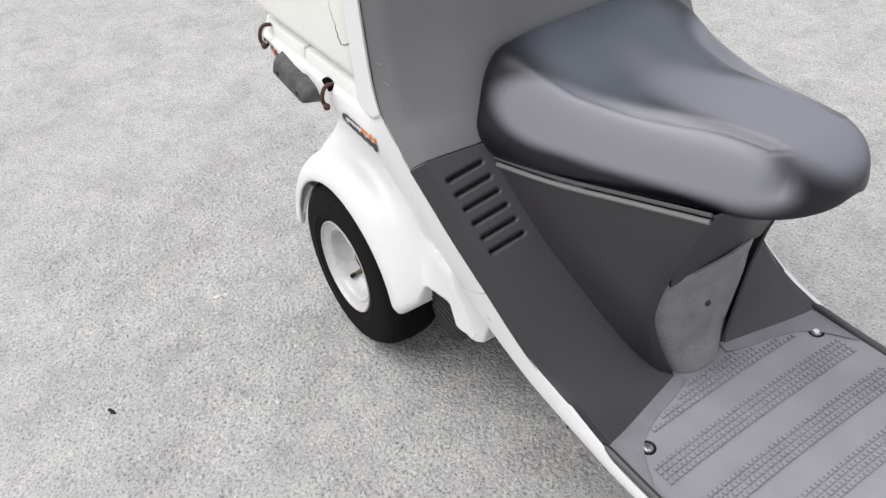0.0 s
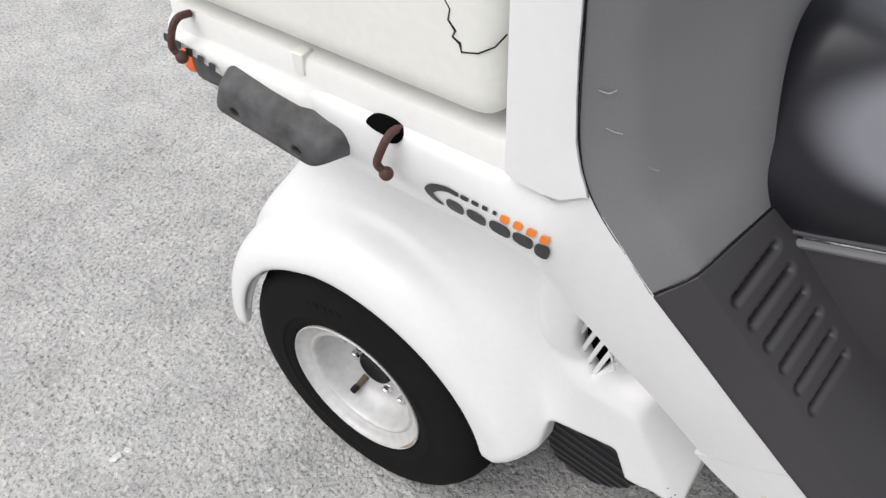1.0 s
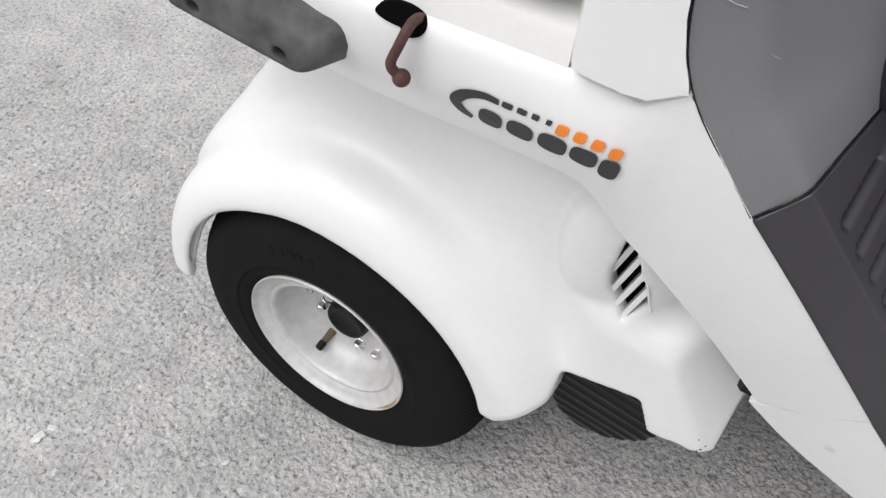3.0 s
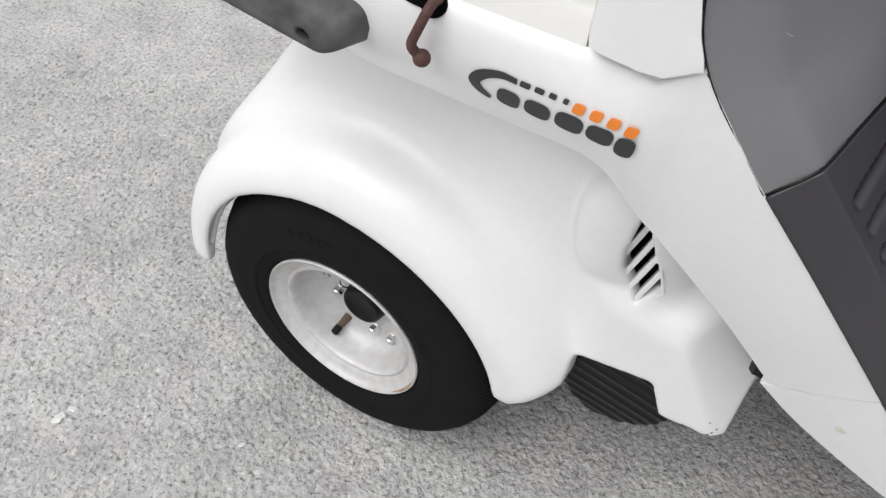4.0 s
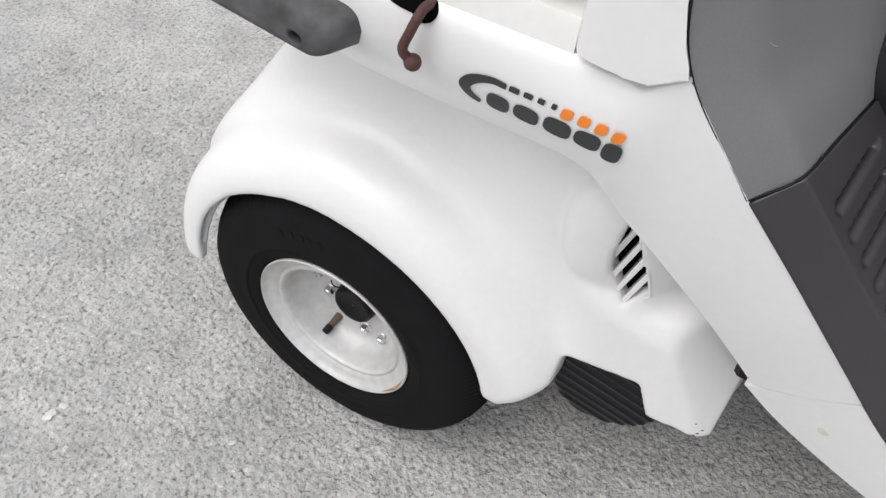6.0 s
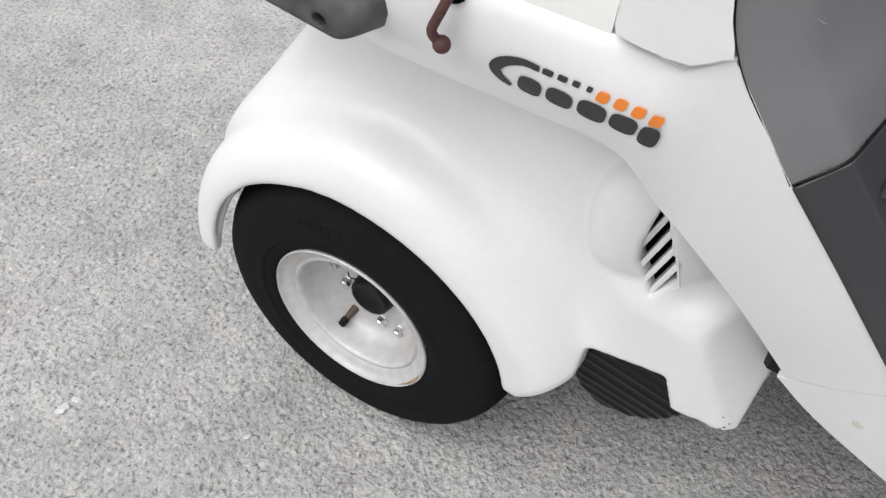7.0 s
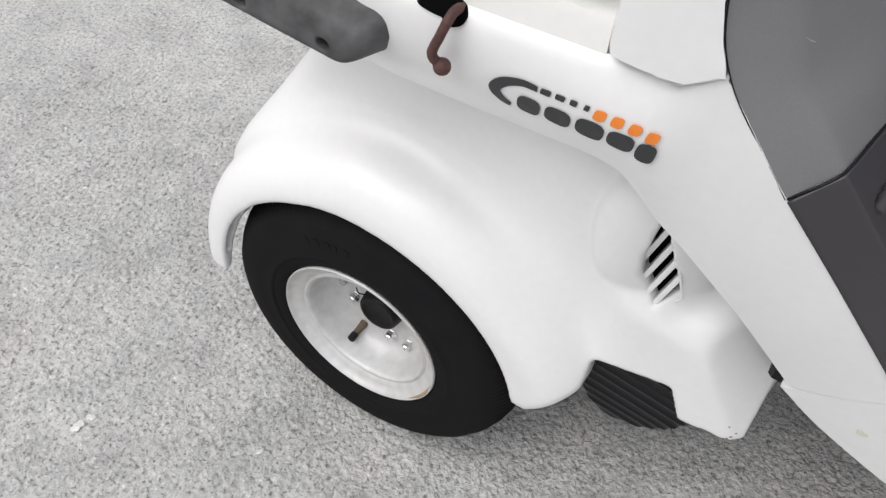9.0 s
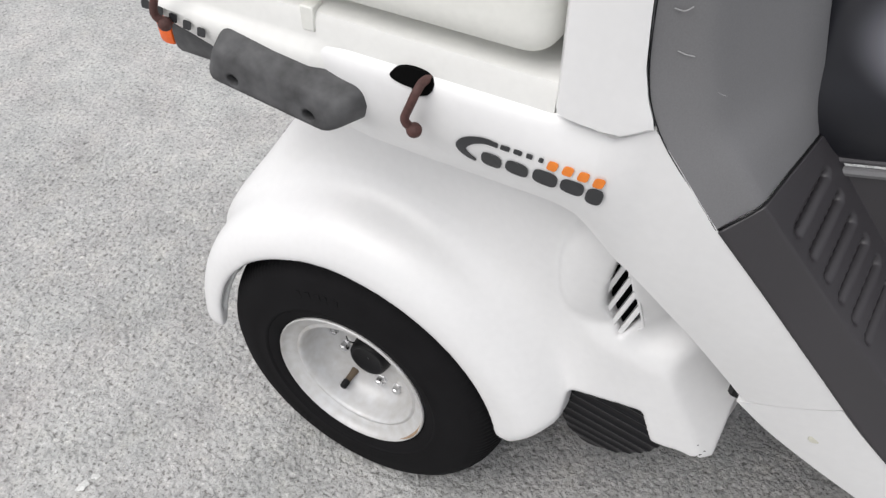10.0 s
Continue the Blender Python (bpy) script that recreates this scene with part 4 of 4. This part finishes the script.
for x in np.r_[0.375 - 0.037 * np.sin(np.linspace(1.45, 0, 20)), np.linspace(0.382, 0.742, 60), 0.742 + 0.074 * np.sin(np.linspace(0, 1.54, 30))]:
    half = float(curve([(0.338, 0.203), (0.39, 0.198), (0.43, 0.188), (0.54, 0.150), (0.65, 0.112), (0.72, 0.094), (0.76, 0.084), (0.827, 0.066)], x))
    low = float(curve([(0.338, 0.606), (0.385, 0.606), (0.50, 0.615), (0.61, 0.632), (0.72, 0.652), (0.76, 0.662), (0.827, 0.676)], x))
    high = float(curve([(0.338, 0.775), (0.375, 0.776), (0.42, 0.772), (0.50, 0.750), (0.60, 0.741), (0.70, 0.746), (0.76, 0.748), (0.827, 0.744)], x))
    tip = math.sqrt(max(0.0, 1 - max(0.0, (x - 0.742) / 0.074, (0.375 - x) / 0.037) ** 2))
    nose, heel = (tip, 1.0) if x > 0.6 else (1.0, tip)
    half *= nose ** 0.85 * (0.88 + 0.12 * heel)
    mid = 0.700
    low, high = mid - (mid - low) * nose ** 0.8, mid + (high - mid) * nose ** 0.8 - 0.035 * (1 - heel)
    groove = 0.0095 * ease(0.38, 0.50, x) * ease(0.765, 0.735, x)
    seam = 0.715 - 0.105 * ease(0.42, 0.74, x)
    crown = float(curve([(0.338, 0.0), (0.39, -0.010), (0.46, -0.019), (0.54, -0.012), (0.61, 0.0), (0.68, 0.006), (0.75, 0.004), (0.83, 0.0)], x))
    dent = 0.014 * math.exp(-(((x - 0.766) / 0.012) ** 2))
    row = []
    for a, b in line:
        w, z = half * a, low + (high - low) * b
        if b > 0.5:
            z -= groove * math.exp(-(((a - seam) / 0.065) ** 2)) - crown * ease(0.80, 0.60, a)
        w -= dent * math.exp(-(((b - 0.62) / 0.26) ** 2)) * ease(0.55, 0.8, a)
        row.append((w, z))
    rows.append([(x, -w, z) for w, z in row] + [(x, w, z) for w, z in row[-2:0:-1]])
m = len(rows[0])
bm = bmesh.new()
vv = [[bm.verts.new(p) for p in r] for r in rows]
for a, b in zip(vv, vv[1:]):
    for i in range(m):
        bm.faces.new((a[i], a[(i + 1) % m], b[(i + 1) % m], b[i]))
bm.faces.new(vv[0])
bm.faces.new(vv[-1])
seat = part("seat", bm, SEATM, scooter, "black vinyl saddle with painted grey sheen")


# ---- rear wheels ----
def wheel(s):
    hub = empty("rear_wheel", parent=scooter)
    hub["label"] = "black tyre on a silver steel rim"
    hub.matrix_basis = pose(0, -s * 0.289, AXLE, -s * 2.0, 0, 0) @ Matrix.Diagonal((1, s, 1, 1))
    prof = [(0.0985, 0.004), (0.1000, 0.000), (0.104, -0.0035), (0.112, -0.0060), (0.116, -0.0066), (0.1175, -0.0082), (0.120, -0.0086), (0.122, -0.0076), (0.135, -0.0082), (0.150, -0.0066), (0.160, -0.0040), (0.1625, -0.0030), (0.172, 0.0040), (0.180, 0.0150)]
    tread = [(0.1850, 0.0260), (0.1880, 0.0400), (0.1895, 0.0620), (0.1880, 0.0860), (0.1850, 0.1000)]
    inner = [(0.178, 0.1140), (0.160, 0.1280), (0.130, 0.1320), (0.0985, 0.1220)]
    bm, n = bmesh.new(), 432
    rings = []
    for k, (r, y) in enumerate(prof + tread + inner):
        on = len(prof) - 1 <= k < len(prof) + len(tread)
        ring = []
        for i in range(n):
            a = 2 * math.pi * i / n
            cut = 0.0032 if on and (i + (1 if y > 0.06 else 0)) % 3 == 0 else 0
            ring.append(bm.verts.new(((r - cut) * math.cos(a), y, (r - cut) * math.sin(a))))
        rings.append(ring)
    for p, q in zip(rings, rings[1:]):
        for i in range(n):
            bm.faces.new((p[i], p[(i + 1) % n], q[(i + 1) % n], q[i]))
    tyre = part("tyre", bm, TYRE, hub, "worn black rubber tyre")
    # unreadable raised marks on the sidewall
    for a0, count in ((112, 5), (250, 4)):
        for k in range(count):
            a = radians(a0 - 5 * k)
            bar = part("sidewall_mark", box(-0.0022, 0.0022 + 0.0016 * (k % 3), -0.0004, 0.002, -0.0050, 0.0050, 0.0002, 1), TYRE, tyre)
            bar.matrix_basis = pose(0.141 * math.cos(a), -0.0078, 0.141 * math.sin(a)) @ pose(0, 0, 0, 0, 90 - math.degrees(a), 0)
    rim = [(0.0985, 0.006), (0.1005, 0.000), (0.1012, -0.0035), (0.1000, -0.0050), (0.0985, -0.0042), (0.0970, -0.0010), (0.0945, 0.0016), (0.0905, 0.0036), (0.0865, 0.0050), (0.0848, 0.0066), (0.0835, 0.0072), (0.0820, 0.0062), (0.0800, 0.0058), (0.0782, 0.0068), (0.0768, 0.0100), (0.0755, 0.0180), (0.0738, 0.0280), (0.0710, 0.0365), (0.0665, 0.0430), (0.0600, 0.0468), (0.0500, 0.0480), (0.0350, 0.0478), (0.0300, 0.0470), (0.0005, 0.0470)]
    part("rim", lathe(rim, 96), SILVER, hub, "silver painted steel rim")
    arc = [(0.0984 * math.cos(a), -0.0030, 0.0984 * math.sin(a)) for a in np.linspace(radians(-48), radians(-8), 24)]
    part("rim_rust", tube(arc, [0.0004 + 0.0016 * math.sin(math.pi * k / 23) for k in range(24)], 8), EDGERUST, hub, "faint brown rust on the rim edge")
    part("hub_cap", lathe([(0.0005, 0.0372), (0.0155, 0.0368), (0.0190, 0.0352), (0.0208, 0.0335), (0.0232, 0.0335), (0.0252, 0.0360), (0.0262, 0.0420), (0.0272, 0.0480)], 40), BLACK, hub, "black rubber hub cap")
    for r, a, size in ((0.0554, 163, 0.9), (0.0396, -170, 1.0), (0.0473, -77, 1.0), (0.0594, -54, 0.9), (0.0430, 43, 1.0), (0.0575, 68, 0.9)):
        t = radians(a)
        p = (r * math.cos(t), 0.0410, r * math.sin(t))
        part("wheel_nut", lathe([(0.0005, -0.0030), (0.0036 * size, -0.0026), (0.0046 * size, -0.0012), (0.0062 * size, -0.0010), (0.0066 * size, 0.0002), (0.0066 * size, 0.0055), (0.0088 * size, 0.0060), (0.0090 * size, 0.0095)], 6, pose(*p)), ZINC, hub, "zinc wheel nut")
    base, tip = Vector((-0.0290, 0.0480, -0.0530)), Vector((-0.0320, 0.0200, -0.0600))
    stem = part("valve", tube([base, base.lerp(tip, 0.25), base.lerp(tip, 0.62)], [0.0055, 0.0046, 0.0040], 14), VALVE, hub, "brown rubber valve stem")
    part("valve_cap", tube([base.lerp(tip, 0.60), base.lerp(tip, 0.64), base.lerp(tip, 0.96), tip], [0.0040, 0.0050, 0.0046, 0.0028], 14), BLACK, stem, "black valve cap")
    part("cotter_wire", tube(path([(-0.018, 0.042, 0.014), (-0.026, 0.036, 0.019), (-0.029, 0.036, 0.027)], 10), 0.0008, 6), BLACK, hub)
    return hub


EDGERUST = material("pale_rust", (0.36, 0.25, 0.16), 0.6, vary=0.35, scale=70, fine=400, bump=0.2)
VALVE = material("brown_rubber", (0.11, 0.078, 0.048), 0.6, vary=0.3, scale=60, fine=500, bump=0.2)
for s in (1, -1):
    wheel(s)
part("axle", tube([(0, -0.24, AXLE), (0, 0.24, AXLE)], 0.03, 20), BLACK, scooter, "dark rear axle")


# ---- bumper, pad, hooks, indicator ----
def bumper_field(x, y, z):
    w, zz = -y, z + 0.13 * (x - 0.006)
    top = 0.40 * (w - 0.300) + 0.917 * (zz - 0.6475)
    face = 0.985 * (w - 0.3290) + 0.17 * (zz - 0.615)
    ends = np.maximum(0.93 * (x - 0.0680) + 0.36 * (w - 0.305) + 0.45 * np.maximum(0, 0.628 - zz), -0.90 * (x + 0.0720) + 0.28 * (w - 0.305) + 0.33 * (zz - 0.622))
    d = smooth_max(smooth_max(smooth_max(top, face, 0.005), 0.6065 - zz, 0.008), ends, 0.010)
    d = np.maximum(d, 0.29 - w)
    for hx in (-0.041, 0.030):
        d = np.maximum(d, -np.maximum(np.hypot((x - hx) * 0.75, zz - 0.6165) - 0.0042, 0.306 - w))
    return d


bump = nets("bumper", bumper_field, (-0.075, -0.335, 0.59), (0.085, -0.275, 0.665), 0.0016, BUMPER, scooter, "weathered dark grey rubber bumper block")
# a black disc inside each hole stands in for its shade
for hx in (-0.041, 0.030):
    part("hole_shade", lathe([(0.0005, 0), (0.0052, 0), (0.0052, 0.004)], 16, pose(hx, -0.3105, 0.6165 - 0.13 * (hx - 0.006))), BLACK, bump, "black disc painted as the shade in a screw hole")


def pad_field(x, y, z):
    w = -y
    face = w - (0.2330 - 0.12 * np.maximum(0, 0.225 - z)) - 0.0020 * np.abs(np.sin((z + 0.18 * x) * math.pi / 0.0140)) ** 8
    outline = np.sqrt(((x - 0.2970 - 0.22 * (z - 0.24)) / 0.0560) ** 2 + (np.minimum(z - 0.256, 0) / 0.078) ** 2)
    return smooth_max(smooth_max(face, (outline - 1) * 0.045, 0.006), np.maximum(np.maximum(z - 0.287 - 0.26 * (x - 0.25), 0.15 - w), np.abs(x - 0.3000) - 0.0620), 0.003)


part_pad = nets("ribbed_pad", pad_field, (0.235, -0.25, 0.18), (0.36, -0.14, 0.32), 0.0015, GLOSSY, scooter, "glossy black ribbed plastic cover below the skirt", relax=1)
# thin grey tubes imitate the light caught by the pad's ribs
for k in range(14, 23):
    pts = []
    for x in np.linspace(0.247, 0.352, 20):
        z = (k + 0.5) * 0.0140 - 0.18 * x
        if ((x - 0.2970 - 0.22 * (z - 0.24)) / 0.0530) ** 2 + (min(z - 0.256, 0) / 0.072) ** 2 < 1 and z < 0.272 + 0.2 * (x - 0.25):
            pts.append((x, -(0.2350 - 0.12 * max(0.0, 0.225 - z)), z))
    if len(pts) > 4:
        part("rib", tube(pts, 0.0005, 6), DARK, part_pad, "thin grey line painted as the glint on a rib")
for x, w, z, r in ((0.3920, 0.2388, 0.2760, 0.0009), (0.3895, 0.2408, 0.2700, 0.0011), (0.3870, 0.2418, 0.2665, 0.0008), (0.3840, 0.2422, 0.2860, 0.0008)):
    bm = bmesh.new()
    bmesh.ops.create_icosphere(bm, subdivisions=1, radius=r)
    bmesh.ops.transform(bm, verts=bm.verts, matrix=Matrix.Translation((x, -w, z)) @ Matrix.Rotation(0.6, 4, "Y") @ Matrix.Diagonal((0.6, 0.6, 1.9, 1)))
    part("chip", bm, BLACK, cover, "small dark chip in the white plastic")
# unseen box, added to keep far-side light off the ground below
part("far_light_block", box(0.42, 1.15, -0.03, 0.20, 0.10, 0.260, 0.02, 2), BLACK, scooter, "unseen box under the body that blocks far-side light")
# another added box, there to shade the ground between the wheels
part("rear_light_block", box(-0.13, 0.36, -0.10, 0.145, 0.08, 0.30, 0.03, 3), BLACK, scooter, "added dark box between the rear wheels that shades the ground")
# a black box stands in for the dark wedge of shade at the notch
part("skirt_gap_shade", box(0.390, 0.445, -0.220, -0.16, 0.346, 0.40, 0.004, 1), BLACK, scooter, "black box painted as the shade between skirt and strip")


def rope_hook(x, up, drift):
    pts = path([(x + 0.007, -0.297, 0.659 + up), (x + 0.0065, -0.308, 0.6610 + up), (x + 0.0055, -0.3150, 0.6570 + up), (x + 0.002 - drift, -0.3180, 0.6470 + up), (x - 0.003 - drift, -0.3180, 0.6350 + up), (x - 0.0030 - drift, -0.3170, 0.6290 + up), (x + 0.001 - drift, -0.3150, 0.6240 + up)], 40)
    hook = part("rope_hook", tube(pts, 0.0034, 12), RUST, scooter, "rusty brown bent rod hook")
    bm = bmesh.new()
    bmesh.ops.create_uvsphere(bm, u_segments=18, v_segments=12, radius=0.0060)
    bmesh.ops.transform(bm, verts=bm.verts, matrix=Matrix.Translation((x + 0.0025 - drift, -0.3150, 0.6230 + up)))
    part("hook_knob", bm, RUST, hook)


rope_hook(0.1145, 0.0, 0.0)
rope_hook(-0.1175, 0.0225, 0.000)
sig = part("turn_signal", box(-0.140, -0.072, -0.292, -0.235, 0.600, 0.628, 0.008, 2), BUMPER, scooter, "grey turn signal housing")
part("lens", box(-0.158, -0.1405, -0.290, -0.237, 0.602, 0.627, 0.006, 2), LENS, sig, "orange lens")

# ---- printed marks: plain shapes ----
def mark(outline, mat, name, thick=0.0005, flat=None):
    """A thin printed shape that follows the side panel, or lies flat at a given distance out."""
    bm = bmesh.new()
    bm.faces.new([bm.verts.new((x, -(flat or float(panel_w(x, z))) - 0.0006 - 0.0010 * min(1.0, max(0.0, (x - 0.245) / 0.01)), z)) for x, z in outline])
    ext = bmesh.ops.extrude_face_region(bm, geom=bm.faces[:])
    bmesh.ops.translate(bm, vec=(0, -thick, 0), verts=[v for v in ext["geom"] if isinstance(v, bmesh.types.BMVert)])
    bmesh.ops.triangulate(bm, faces=[f for f in bm.faces if len(f.verts) > 4])
    return part(name, bm, mat, scooter, smooth=False)


def blob(cx, cz, rx, rz, lean=0.0, n=24, power=2.4):
    out = []
    for a in np.linspace(0, 2 * math.pi, n, endpoint=False):
        c, d = math.cos(a), math.sin(a)
        u, v = math.copysign(abs(c) ** (2 / power), c) * rx, math.copysign(abs(d) ** (2 / power), d) * rz
        out.append((cx + u + lean * v, cz + v))
    return out


spine = path([(0.1810, 0, 0.6272), (0.1692, 0, 0.6270), (0.1565, 0, 0.6213), (0.1493, 0, 0.6120), (0.1528, 0, 0.6048), (0.1605, 0, 0.6007)], 30)
wide = curve([(0, 0.0022), (0.3, 0.0030), (0.55, 0.0040), (0.7, 0.0042), (0.85, 0.0034), (1, 0.0018)], np.linspace(0, 1, 30))
tang = np.gradient(spine, axis=0)
tang /= np.linalg.norm(tang, axis=1, keepdims=True)
edge_l = [(p[0] - d[2] * h, p[2] + d[0] * h) for p, d, h in zip(spine, tang, wide)]
edge_r = [(p[0] + d[2] * h, p[2] - d[0] * h) for p, d, h in zip(spine, tang, wide)]
for k in range(0, 28, 3):  # short pieces, end to end
    mark(edge_l[k:k + 4] + edge_r[k:k + 4][::-1], INK, "crescent_mark")
for cx, cz, rx, rz in ((0.1746, 0.6084, 0.0084, 0.0080), (0.1957, 0.6099, 0.0092, 0.0077), (0.2183, 0.6118, 0.0096, 0.0081), (0.2391, 0.6127, 0.0088, 0.0073), (0.2557, 0.6111, 0.0062, 0.0080)):
    mark(blob(cx, cz, rx, rz, 0.15, power=3.0), INK, "dark_mark")
for cx, cz, rx, rz in ((0.1868, 0.6273, 0.0036, 0.0023), (0.1968, 0.6277, 0.0032, 0.0022), (0.2060, 0.6282, 0.0024, 0.0022), (0.2149, 0.6286, 0.0017, 0.0021)):
    mark(blob(cx, cz, rx, rz, 0.2, power=6), INK, "small_mark")
for cx, cz, rx, rz in ((0.2237, 0.6267, 0.0038, 0.0043), (0.2352, 0.6269, 0.0038, 0.0043), (0.2465, 0.6262, 0.0038, 0.0043), (0.2577, 0.6249, 0.0038, 0.0043)):
    mark(blob(cx, cz, rx, rz, 0.25, power=3.5), ORANGE, "orange_mark")
for k in range(5):
    mark(blob(-0.1390 + 0.0140 * k, 0.6540 - 0.0026 * k, 0.0042, 0.0044, 0.3, power=5), INK, "grey_mark", flat=0.3082)
